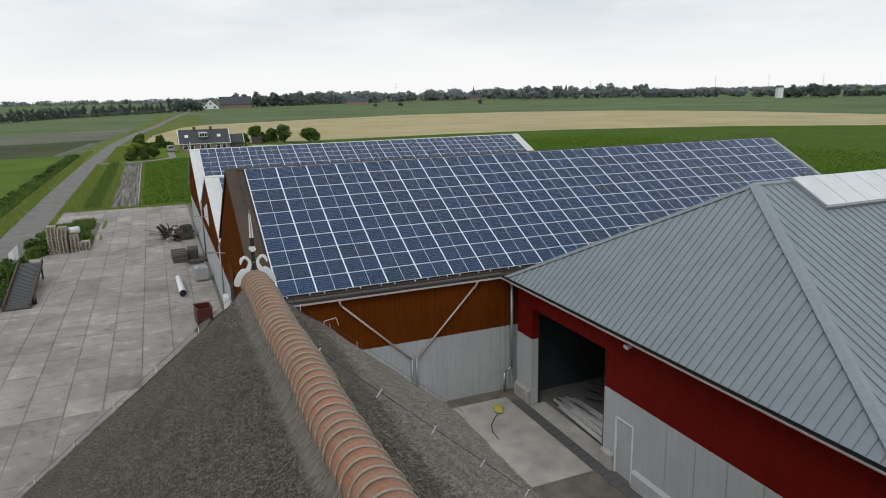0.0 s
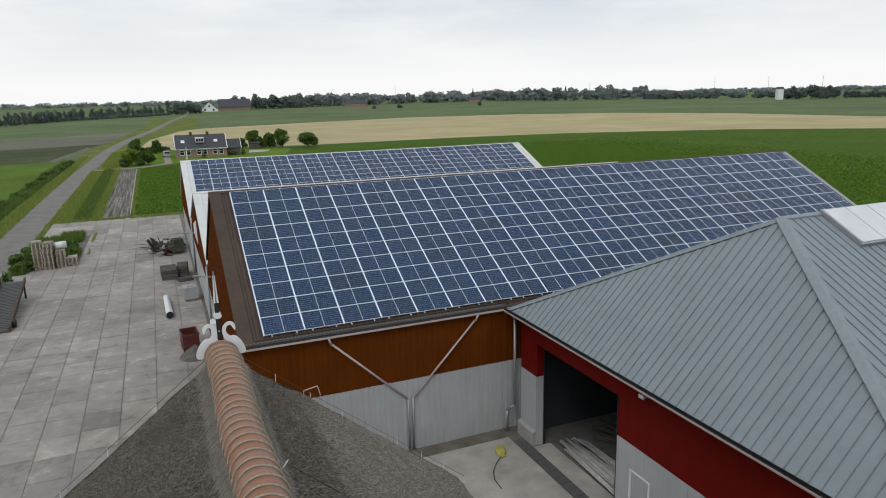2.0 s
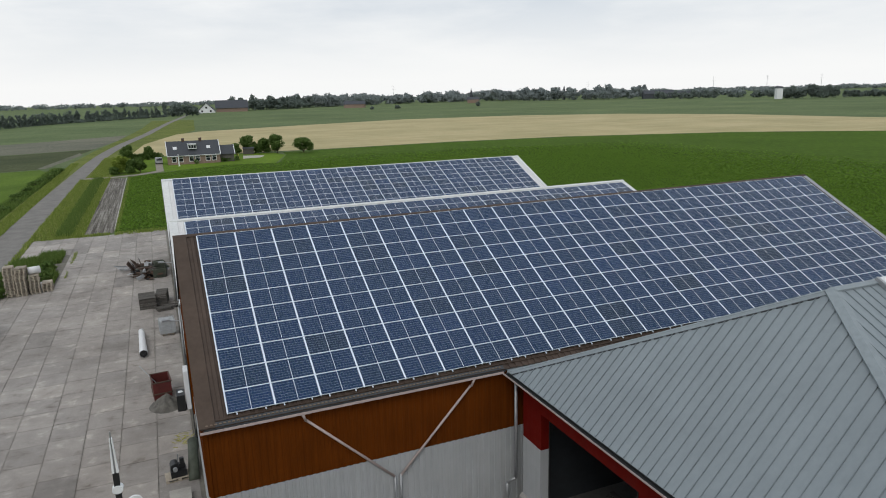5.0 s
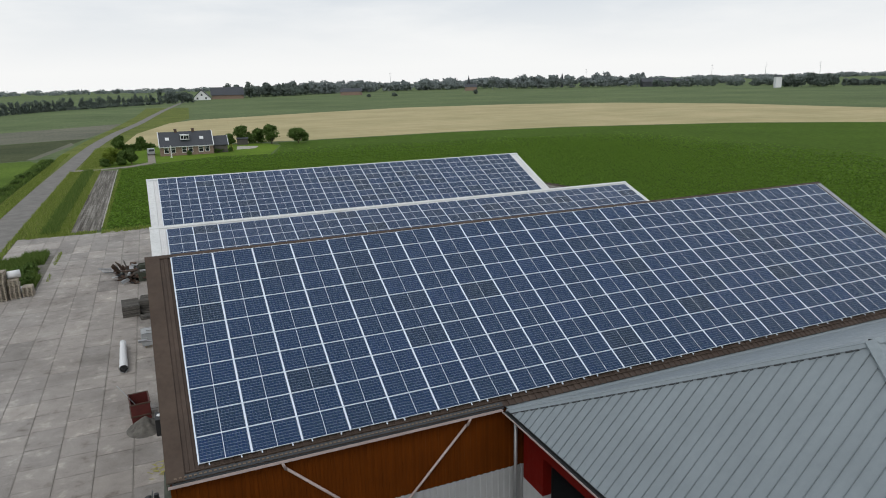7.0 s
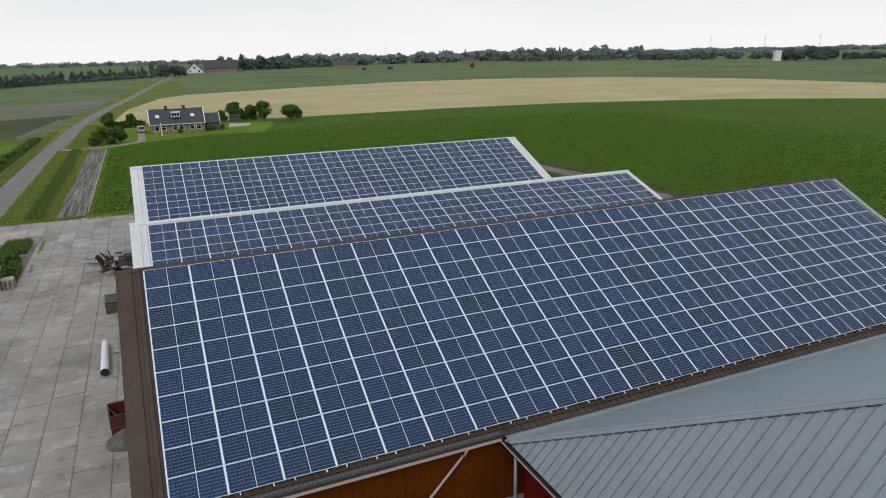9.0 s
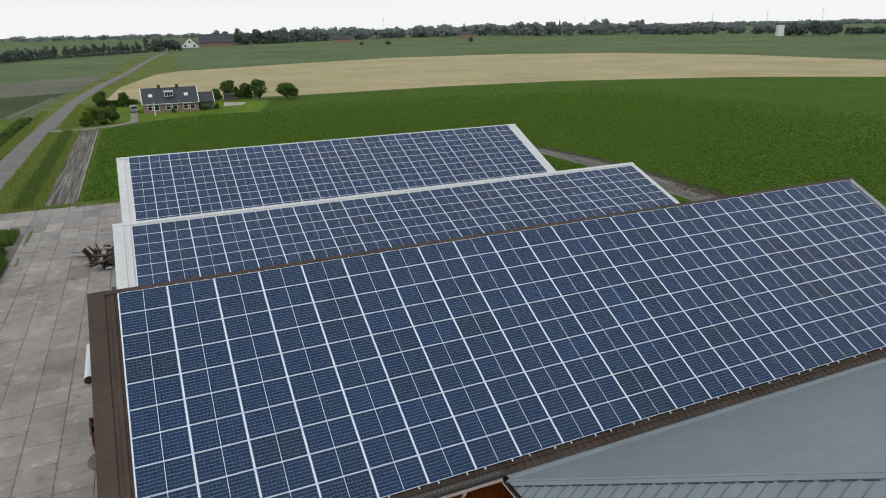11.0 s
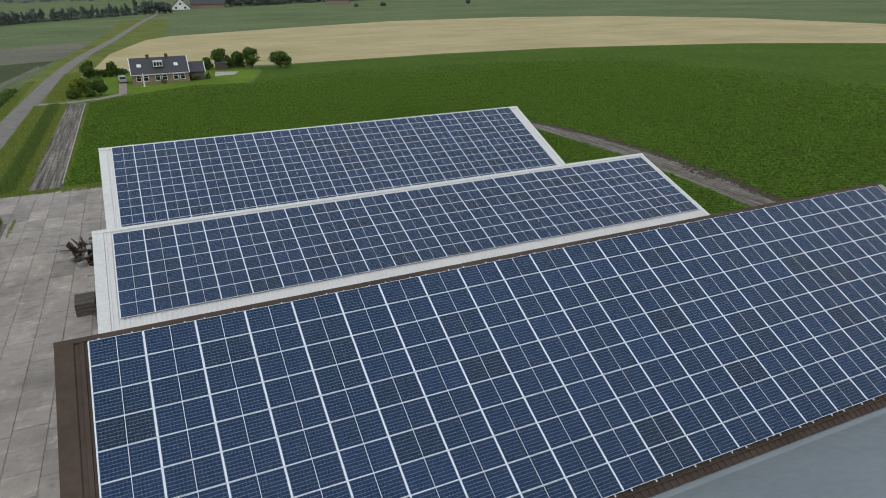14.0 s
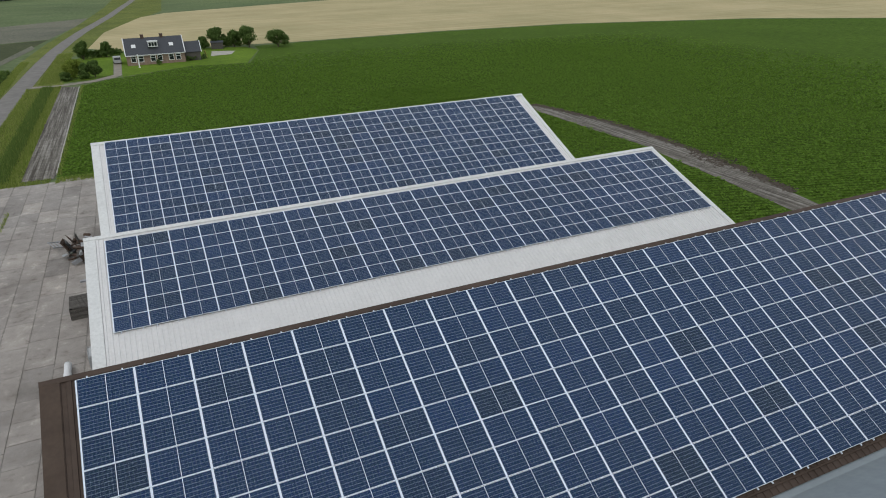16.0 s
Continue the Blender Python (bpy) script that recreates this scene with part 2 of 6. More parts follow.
# thatch: grey weathered reed, laid down the slope
th = Mat("weathered_thatch", 0.95, 0.0, 0.2)
th_long = th.noise(1.0, 5, 0.7, th.coords((38, 120, 38), (0, 0, 0)))
th_spot = th.noise(24, 6, 0.78)
th_big = th.noise(0.8, 6, 0.6)
th_c = th.ramp(th_spot, [(0.41, (0.012, 0.0095, 0.0065)), (0.5, (0.105, 0.088, 0.068)), (0.61, (0.46, 0.41, 0.345))])
th_c = th.mix(0.3, th_c, th.ramp(th_long, [(0.38, (0.032, 0.026, 0.020)), (0.62, (0.31, 0.27, 0.225))]))
th_c = th.mix(th.ramp(th_big, [(0.48, (0, 0, 0)), (0.72, (0.55, 0.55, 0.55))]), th_c, (0.080, 0.068, 0.048))
th_sep = th.n.new("ShaderNodeSeparateXYZ")
th.l.new(th.co.outputs["Object"], th_sep.inputs[0])
th_edge = th.math("ADD", th_sep.outputs["X"], th.math("MULTIPLY", th.noise(0.9, 5, 0.6), 1.6))
th_old = th.ramp(th.math("MULTIPLY", th.math("ADD", th_edge, 0.6), 0.9), [(0.25, (1.0, 1.0, 1.0)), (0.75, (1.7, 1.7, 1.72))])
th_c = th.mix(1.0, th_c, th_old, "MULTIPLY")
th.color(th_c)
th.bump(th_spot, 1.0, 0.08)
th.bump(th_long, 0.6, 0.03)
M["thatch"] = th.m
st = Mat("reed_ends", 0.95, 0.0, 0.2)
st.color(st.ramp(st.island(), [(0.0, (0.018, 0.015, 0.011)), (0.5, (0.11, 0.096, 0.077)), (1.0, (0.38, 0.345, 0.29))]))
M["reed"] = st.m
so = Mat("bleached_reed_ends", 0.95, 0.0, 0.2)
so.color(so.ramp(so.island(), [(0.0, (0.06, 0.053, 0.044)), (0.45, (0.22, 0.20, 0.172)), (1.0, (0.50, 0.465, 0.415))]))
M["reed_old"] = so.m

sw = Mat("combed_straw", 0.9, 0.0, 0.2)
sw.color(sw.ramp(sw.island(), [(0.0, (0.12, 0.106, 0.09)), (0.5, (0.26, 0.233, 0.203)), (1.0, (0.43, 0.395, 0.35))]))
M["straw"] = sw.m

# terracotta ridge tiles
tm = Mat("terracotta", 0.8)
tc = tm.ramp(tm.random(), [(0.0, (0.29, 0.118, 0.062)), (0.35, (0.35, 0.15, 0.085)), (0.6, (0.31, 0.16, 0.105)), (1.0, (0.41, 0.14, 0.055))])
tc = tm.mix(tm.ramp(tm.noise(5, 6, 0.65), [(0.40, (0, 0, 0)), (0.62, (0.8, 0.8, 0.8))]), tc, (0.30, 0.20, 0.155))
tc = tm.mix(tm.ramp(tm.noise(30, 4, 0.6), [(0.5, (0, 0, 0)), (0.68, (0.75, 0.75, 0.75))]), tc, (0.13, 0.11, 0.09))
tm.color(tc)
tm.bump(tm.noise(40, 4), 0.25, 0.01)
M["terracotta"] = tm.m
M["mortar"] = plain("lichen_mortar", (0.31, 0.265, 0.205), 0.95, 0.0, 0.45, 14.0, 60.0, 0.8)


def vegetation(name, stops, big=0.05, mid=1.2, fine=9.0, bump=0.5, dist=0.1):
    m = Mat(name, 1.0, 0.0, 0.04)
    c = m.ramp(m.noise(mid, 6, 0.65), stops)
    c = m.mix(1.0, c, m.ramp(m.noise(big, 5), [(0.3, (0.78, 0.80, 0.78)), (0.7, (1.18, 1.15, 1.08))]), "MULTIPLY")
    c = m.mix(1.0, c, m.ramp(m.noise(fine, 3), [(0.3, (0.72, 0.74, 0.70)), (0.7, (1.2, 1.2, 1.15))]), "MULTIPLY")
    m.color(c)
    m.bump(m.noise(fine, 3), bump, dist)
    return m.m


M["meadow"] = vegetation("rough_grass", [(0.25, (0.075, 0.135, 0.022)), (0.5, (0.105, 0.165, 0.032)), (0.75, (0.145, 0.19, 0.05))])
# grass lightened and greyed, with distance haze put into its colour
M["far_green"] = vegetation("hazed_grassland", [(0.3, (0.112, 0.155, 0.076)), (0.7, (0.148, 0.184, 0.10))], 0.012, 0.06, 0.6, 0.2)
M["lawn"] = vegetation("mown_lawn", [(0.3, (0.095, 0.165, 0.022)), (0.7, (0.145, 0.22, 0.035))], 0.08, 0.5, 6.0, 0.2)
M["verge"] = vegetation("tall_verge_grass", [(0.25, (0.095, 0.135, 0.032)), (0.5, (0.14, 0.168, 0.05)), (0.75, (0.21, 0.21, 0.085))], 0.06, 0.8, 6.0, 0.6)
M["ditch"] = vegetation("reeds_in_ditch", [(0.3, (0.04, 0.075, 0.018)), (0.7, (0.08, 0.125, 0.03))], 0.1, 0.9, 5.0)
M["bare"] = vegetation("bare_field", [(0.3, (0.145, 0.148, 0.125)), (0.7, (0.18, 0.178, 0.15))], 0.02, 0.1, 1.0, 0.2)
M["dim_field"] = vegetation("young_crop_field", [(0.3, (0.066, 0.08, 0.045)), (0.7, (0.088, 0.10, 0.058))], 0.02, 0.1, 1.0, 0.2)

wm = Mat("ripe_barley", 1.0, 0.0, 0.06)
w_lines = wm.noise(1.0, 4, 0.6, wm.coords((0.02, 0.55, 0.3), (0, 0, 27)))
wc = wm.ramp(w_lines, [(0.3, (0.37, 0.31, 0.175)), (0.5, (0.43, 0.37, 0.22)), (0.7, (0.49, 0.43, 0.275))])
wc = wm.mix(1.0, wc, wm.ramp(wm.noise(0.03, 5), [(0.35, (0.86, 0.88, 0.80)), (0.65, (1.08, 1.06, 1.02))]), "MULTIPLY")
wm.color(wc)
wm.bump(wm.noise(3.0, 4), 0.4, 0.1)
M["wheat"] = wm.m

ROW_TURN = -19.0
cm = Mat("potato_crop", 1.0, 0.0, 0.04)
c_row = cm.noise(1.0, 3, 0.5, cm.coords((0.35, 1.33, 1), (0, 0, -ROW_TURN)))
cc = cm.ramp(cm.noise(2.6, 5, 0.65), [(0.28, (0.047, 0.087, 0.013)), (0.5, (0.078, 0.139, 0.020)), (0.72, (0.109, 0.178, 0.029))])
cc = cm.mix(1.0, cc, cm.ramp(c_row, [(0.35, (0.72, 0.74, 0.70)), (0.6, (1.1, 1.1, 1.1))]), "MULTIPLY")
cc = cm.mix(1.0, cc, cm.ramp(cm.noise(0.05, 5), [(0.3, (0.84, 0.86, 0.82)), (0.7, (1.12, 1.10, 1.05))]), "MULTIPLY")
# furrows between the ridges, 0.75 m apart
c_sep = cm.n.new("ShaderNodeSeparateXYZ")
cm.l.new(cm.coords((1, 1, 1), (0, 0, -ROW_TURN)), c_sep.inputs[0])
c_off = cm.math("ABSOLUTE", cm.math("SUBTRACT", cm.math("FRACT", cm.math("ADD", cm.math("DIVIDE", c_sep.outputs["Y"], 0.75), 4000.5)), 0.5))
cc = cm.mix(cm.ramp(cm.math("ADD", c_off, cm.math("MULTIPLY", cm.noise(1.8, 3), 0.12)), [(0.36, (0, 0, 0)), (0.5, (0.6, 0.6, 0.6))]), cc, (0.032, 0.045, 0.010))
cm.color(cc)
cm.bump(cm.noise(3.0, 5), 0.7, 0.12)
M["crop"] = cm.m

am = Mat("worn_asphalt", 0.9, 0.0, 0.15)
ac = am.ramp(am.noise(0.5, 5), [(0.3, (0.165, 0.157, 0.146)), (0.7, (0.235, 0.224, 0.208))])
am.color(am.mix(1.0, ac, am.ramp(am.noise(40, 3), [(0.3, (0.85,) * 3), (0.7, (1.1,) * 3)]), "MULTIPLY"))
am.bump(am.noise(60, 2), 0.2, 0.01)
M["asphalt"] = am.m


def leaves(name, a, b, low=0.6):
    m = Mat(name, 0.9, 0.0, 0.1)
    m.color(m.ramp(m.island(), [(0.0, shade(a, low)), (0.5, a), (1.0, b)]))
    # light also passes through the thin leaf
    thin = m.n.new("ShaderNodeBsdfTranslucent")
    both = m.n.new("ShaderNodeMixShader")
    both.inputs["Fac"].default_value = 0.42
    m.l.new(m.p.inputs["Base Color"].links[0].from_socket, thin.inputs["Color"])
    m.l.new(m.p.outputs[0], both.inputs[1])
    m.l.new(thin.outputs[0], both.inputs[2])
    m.l.new(both.outputs[0], m.n["Material Output"].inputs["Surface"])
    return m.m


M["leaf"] = leaves("dark_leaves", (0.10, 0.165, 0.042), (0.17, 0.25, 0.075), 0.75)
M["leaf_light"] = leaves("light_leaves", (0.20, 0.275, 0.045), (0.32, 0.38, 0.08), 0.8)
# far and farthest leaves: distance haze is put into these paler base colours
M["leaf_far"] = leaves("haze_greyed_leaves", (0.155, 0.19, 0.166), (0.19, 0.222, 0.20), 0.93)
M["leaf_haze"] = leaves("haze_paled_leaves", (0.265, 0.30, 0.296), (0.30, 0.335, 0.332), 0.96)
M["leaf_crop"] = leaves("potato_leaves", (0.142, 0.248, 0.034), (0.176, 0.297, 0.047), 0.86)
M["blade"] = leaves("grass_blades", (0.215, 0.285, 0.06), (0.36, 0.39, 0.125), 0.8)
M["reed_leaf"] = leaves("ditch_reed_leaves", (0.125, 0.195, 0.045), (0.19, 0.255, 0.075), 0.8)
M["bark"] = plain("bark", (0.09, 0.07, 0.05), 0.95, 0.0, 0.3)


# ---- mesh helpers ----
def box(bm, x0, x1, y0, y1, z0, z1, m=None):
    v = [bm.verts.new((x, y, z)) for x in (x0, x1) for y in (y0, y1) for z in (z0, z1)]
    if m is not None:
        for q in v:
            q.co = m @ q.co
    for f in ((0, 1, 3, 2), (4, 6, 7, 5), (0, 4, 5, 1), (2, 3, 7, 6), (0, 2, 6, 4), (1, 5, 7, 3)):
        bm.faces.new([v[i] for i in f])
    return v


def tube(bm, a, b, r, r2=None, n=10, caps=True):
    a, b = Vector(a), Vector(b)
    r2 = r if r2 is None else r2
    q = (b - a).to_track_quat("Z", "Y")
    rings = []
    for p, rr in ((a, r), (b, r2)):
        rings.append([bm.verts.new(p + q @ Vector((rr * math.cos(2 * math.pi * i / n), rr * math.sin(2 * math.pi * i / n), 0))) for i in range(n)])
    for i in range(n):
        bm.faces.new((rings[0][i], rings[0][(i + 1) % n], rings[1][(i + 1) % n], rings[1][i]))
    if caps:
        bm.faces.new(rings[0][::-1])
        bm.faces.new(rings[1])


def quad(bm, *pts):
    return bm.faces.new([bm.verts.new(p) for p in pts])


def prism(bm, outline, axis, a, b):
    """A closed outline of (u, v) pairs, drawn out from a to b along an axis: for x the pairs are (y, z), for y (x, z), for z (x, y)."""
    def at(u, v, w):
        return {"x": (w, u, v), "y": (u, w, v), "z": (u, v, w)}[axis]
    lo = [bm.verts.new(at(u, v, a)) for u, v in outline]
    hi = [bm.verts.new(at(u, v, b)) for u, v in outline]
    n = len(outline)
    for i in range(n):
        bm.faces.new((lo[i], lo[(i + 1) % n], hi[(i + 1) % n], hi[i]))
    bm.faces.new(lo[::-1])
    bm.faces.new(hi)


def to_mesh(name, bm, mats, smooth=False):
    bmesh.ops.recalc_face_normals(bm, faces=bm.faces)
    me = bpy.data.meshes.new(name)
    bm.to_mesh(me)
    bm.free()
    for m in mats if isinstance(mats, (list, tuple)) else (mats,):
        me.materials.append(m)
    if smooth:
        me.shade_smooth()
    return me


def part(name, bm, material, parent=None, label="", smooth=False):
    ob = new(name, to_mesh(name, bm, material, smooth))
    ob.parent = parent
    return tagged(ob, label)


def thing(name, label, category, group="", kind="", at=(0, 0, 0), turn=(0, 0, 0)):
    ob = new(name)
    ob.matrix_basis = pose(*at, *turn)
    return tagged(ob, label, category, group, kind)


def mesh_of(name, verts, faces, material, parent=None, label="", smooth=False):
    me = bpy.data.meshes.new(name)
    me.from_pydata([tuple(v) for v in verts], [], [tuple(f) for f in faces])
    me.materials.append(material)
    if smooth:
        me.shade_smooth()
    ob = new(name, me)
    ob.parent = parent
    return tagged(ob, label)


def bars(name, parent, me, places):
    """Objects of their own on one shared mesh."""
    out = []
    for m in places:
        ob = new(name, me)
        ob.parent = parent
        ob.matrix_basis = m
        out.append(ob)
    return out


def profiled(bm, length, run, pitch, depth, top=0.45, lift=0.0):
    """A trapezoid sheet in the local xy plane: ribs run along y, raised in z. x from 0 to length, y from 0 to run."""
    xs = []
    n = int(length / pitch)
    for i in range(n + 1):
        x = i * pitch
        xs += [(x, 0), (x + pitch * (0.5 - top / 2) * 0.8, 0), (x + pitch * (0.5 - top / 2), depth), (x + pitch * (0.5 + top / 2), depth), (x + pitch * (0.5 + top / 2) + 0.2 * pitch * (0.5 - top / 2), 0)]
    xs = [(x, z) for x, z in xs if x < length] + [(length, 0)]
    lo = [bm.verts.new((x, 0, z + lift)) for x, z in xs]
    hi = [bm.verts.new((x, run, z + lift)) for x, z in xs]
    for i in range(len(xs) - 1):
        bm.faces.new((lo[i], lo[i + 1], hi[i + 1], hi[i]))


# ---- ground, road, fields ----
def sheet(name, outline, z, material, label, category, kind="structure"):
    bm = bmesh.new()
    bm.faces.new([bm.verts.new((x, y, z)) for x, y in outline])
    ob = part(name, bm, material)
    return tagged(ob, label, category, "", kind)


bm = bmesh.new()
bmesh.ops.create_grid(bm, x_segments=40, y_segments=40, size=4500)
tagged(part("ground", bm, M["far_green"]), "flat green polder grassland reaching the horizon", "ground", "", "structure")

sheet("field_meadow", [(-500, -300), (-23, -300), (-23, 165), (-30, 185), (-36, 184), (-500, 98)], 0.02, M["meadow"], "rough green meadow beside the country road", "field")
sheet("field_young_crop", [(-30.5, 187), (-36, 185.5), (-500, 100), (-500, 190), (-48, 252), (-22, 264)], 0.03, M["dim_field"], "dull grey-green field of young crop", "field")
sheet("field_bare", [(-22, 266), (-48, 254.5), (-500, 193), (-500, 260), (-60, 328), (-13, 370), (-16, 320)], 0.04, M["bare"], "pale bare grey field", "field")
sheet("field_barley", [(-8.5, 225), (0, 211), (20, 208), (48, 203), (100, 204), (145, 198), (205, 173), (245, 140), (330, 90), (500, 0), (700, 20), (420, 150), (335, 205), (335, 300), (305, 375), (245, 420), (165, 435), (80, 405), (22, 378), (10, 355), (-4.8, 280)], 0.07, M["wheat"], "wide field of ripe pale barley", "field")
sheet("field_potato", [(-7.4, 76.5), (-1.5, 75.5), (-0.9, 56), (0, 40), (40, -60), (500, -400), (500, -2), (330, 88), (245, 138), (205, 171), (145, 196), (100, 202), (48, 201), (37, 200), (36.3, 189), (29.5, 163.5), (16, 166.5), (0.8, 157), (-1, 156.5), (-5, 152.5), (-7.4, 149.5)], 0.05, M["crop"], "dark green potato field in rows", "field")


sheet("lawn", [(-11.5, 156), (-5.6, 157.4), (-1.4, 162.5), (-1.4, 190), (0.5, 190), (0.5, 158), (16, 167), (29, 164), (36, 189), (34, 200), (20, 204), (0, 208), (-11, 200)], 0.06, M["lawn"], "bright mown lawn round the brick house", "lawn")
sheet("verge", [(-17.2, 75.2), (-10.8, 74.7), (-11, 150), (-11.8, 205), (-8.5, 225), (-4, 280), (22, 400), (34, 620), (0, 640), (-7, 460), (-15, 330), (-21.5, 250), (-24, 200), (-24.2, 115), (-24.2, 60), (-24.2, -80), (-17, -80), (-17, 60)], 0.045, M["verge"], "tall uneven verge grass along the road", "verge")
sheet("farm_track", [(-11.1, 76.8), (-7.6, 76.8), (-7.9, 148.5), (-11.5, 150)], 0.075, M["soil"], "grey earth strip with a pale kerb line", "track")
sheet("driveway", [(-17.4, 151.4), (-12, 150.6), (-5, 153.5), (-0.9, 157.5), (0.4, 160.5), (0.5, 190), (-1.4, 190), (-1.3, 162), (-5.5, 156.2), (-12, 153.0), (-17.4, 154)], 0.08, M["gravel"], "narrow gravel drive to the house", "driveway")
sheet("dirt_track", [(61.6, 86), (59.4, 85), (60.4, 76), (60.4, 64), (61.0, 56), (59.8, 47), (59.0, 40), (57.6, 30), (55, 10), (53, -40), (57, -40), (59, 10), (61.2, 30), (63.4, 40), (64.4, 48), (65.0, 57), (65.0, 68), (63.4, 78)], 0.09, M["soil"], "muddy earth track across the crop", "track")

sheet("reed_ditch", [(-14.6, 77), (-12.4, 77), (-13.0, 149), (-14.8, 150)], 0.06, M["ditch"], "strip of darker reeds in a shallow ditch", "ditch")
sheet("reed_ditch_west", [(-28, -60), (-25.5, -60), (-24.4, 120), (-22.8, 180), (-25.2, 182), (-26.8, 120)], 0.06, M["ditch"], "overgrown ditch beyond the road", "ditch")
sheet("field_wedge", [(-31.2, 188), (-29, 187), (-23.6, 236), (-25.4, 246)], 0.07, M["bare"], "pale bare headland strip by the road", "field")
bm = bmesh.new()
prism(bm, [(-7.62, 78.5), (-7.48, 78.5), (-7.78, 148.5), (-7.92, 148.5)], "z", 0.0, 0.14)
tagged(part("kerb", bm, M["court"]), "pale concrete kerb along the earth strip", "kerb", "", "structure")

# asphalt road: one strip along a gentle bend
ROAD = [(-20, -120), (-19.7, 0), (-19.5, 60), (-19.6, 90), (-19.4, 120), (-18.9, 150), (-18.1, 195), (-17.0, 225), (-15.4, 252), (-12.6, 288), (-8.8, 325), (-3.6, 375), (3.0, 455), (12.0, 560), (24.0, 680), (40.0, 840)]
bm = bmesh.new()
prev = None
for i, (x, y) in enumerate(ROAD):
    w = 2.0
    pair = (bm.verts.new((x - w, y, 0.1)), bm.verts.new((x + w, y, 0.1)))
    if prev:
        bm.faces.new((prev[0], prev[1], pair[1], pair[0]))
    prev = pair
tagged(part("road", bm, M["asphalt"]), "narrow worn grey asphalt country road", "road", "", "structure")

# yard: joint bed below, slabs proud of it
bm = bmesh.new()
bm.faces.new([bm.verts.new((x, y, 0.055)) for x, y in [(-17.4, -60), (-0.6, -60), (-0.6, 75.3), (-11, 74.6), (-17.3, 75), (-17.4, 72)]])
yard = tagged(part("pavement", bm, M["joint"]), "yard of large worn grey concrete slabs", "pavement", "", "structure")


# ---- barns ----
def slope_pose(x, y, z, deg, flip=False):
    """Local x along the eave, local y up the slope, local z off the roof."""
    return pose(x, y, z, deg, 0, 0) if not flip else pose(x, y, z, deg, 0, 180)


def barn(name, label, x0, x1, eave_y, eave_z, ridge_y, ridge_z, back_y, back_z, roof_mat, flash_mat, wall_mat, pitch, split_z=3.6, verge_w=0.45, cap_w=0.26, cap_lift=0.075):
    top = thing(name, label, "barn", "farm sheds")
    run = math.hypot(ridge_y - eave_y, ridge_z - eave_z)
    deg = math.degrees(math.atan2(ridge_z - eave_z, ridge_y - eave_y))
    bm = bmesh.new()
    profiled(bm, x1 - x0, run, pitch, 0.035)
    bm.transform(slope_pose(x0, eave_y, eave_z, deg))
    part("roof_sheet", bm, roof_mat, top)
    run2 = math.hypot(ridge_y - back_y, ridge_z - back_z)
    deg2 = math.degrees(math.atan2(ridge_z - back_z, back_y - ridge_y))
    bm = bmesh.new()
    profiled(bm, x1 - x0, run2, pitch, 0.035)
    bm.transform(slope_pose(x1, back_y, back_z, deg2, True))
    part("roof_sheet", bm, roof_mat, top)
    # ridge cap
    bm = bmesh.new()
    c, s = math.cos(radians(deg)), math.sin(radians(deg))
    c2, s2 = math.cos(radians(deg2)), math.sin(radians(deg2))
    for sgn, cc, ss in ((-1, c, s), (1, c2, s2)):
        w = cap_w
        prism(bm, [(ridge_y, ridge_z + cap_lift), (ridge_y + sgn * w * cc, ridge_z + cap_lift - w * ss), (ridge_y + sgn * w * cc, ridge_z + 0.04 - w * ss), (ridge_y, ridge_z + 0.04)], "x", x0 - 0.06, x1 + 0.06)
    part("ridge_cap", bm, roof_mat if flash_mat is M["brown_flash"] else flash_mat, top)
    # verges
    for xa, sgn in ((x0, -1), (x1, 1)):
        vmat = flash_mat if sgn < 0 or flash_mat is not M["brown_flash"] else M["zinc"]
        a, b = (xa - 0.05, xa + verge_w) if sgn < 0 else (xa - min(verge_w, 0.3), xa + 0.05)
        for (ya, za, yb, zb) in ((eave_y, eave_z, ridge_y, ridge_z), (back_y, back_z, ridge_y, ridge_z)):
            bm = bmesh.new()
            prism(bm, [(ya, za + 0.05), (yb, zb + 0.05), (yb, zb + 0.065), (ya, za + 0.065)], "x", a, b)
            part("verge_flashing", bm, vmat, top)
            bm = bmesh.new()
            xo = xa - 0.05 if sgn < 0 else xa + 0.03
            prism(bm, [(ya, za - 0.16), (yb, zb - 0.16), (yb, zb + 0.05), (ya, za + 0.05)], "x", xo, xo + 0.02)
            part("verge_fascia", bm, vmat, top)
    # gable walls: upper cladding and pale lower band, ribs as shallow battens
    for xa, sgn in ((x0 + 0.12, -1), (x1 - 0.12, 1)):
        fy, by = eave_y + 0.25, back_y - 0.25
        bm = bmesh.new()
        prism(bm, [(fy, split_z), (by, split_z), (by, back_z - 0.1), (ridge_y, ridge_z - 0.12), (fy, eave_z - 0.02)], "x", xa - 0.06, xa + 0.06)
        n = int((by - fy) / 0.28)
        for i in range(n):
            y = fy + 0.14 + i * 0.28
            zt = (eave_z + (ridge_z - eave_z) * (y - eave_y) / (ridge_y - eave_y) if y < ridge_y else back_z + (ridge_z - back_z) * (back_y - y) / (back_y - ridge_y)) - 0.2
            xo = xa - 0.06 if sgn < 0 else xa + 0.06
            box(bm, *sorted((xo, xo + sgn * 0.025)), y - 0.05, y + 0.05, split_z, zt)
        part("gable_cladding", bm, wall_mat, top)
        bm = bmesh.new()
        xo, xi = (xa - 0.05, xa + 0.07) if sgn < 0 else (xa + 0.07, xa - 0.05)
        line = [(xi, by), (xi, fy), (xo, fy)]
        for i in range(n):
            y = fy + 0.14 + i * 0.28
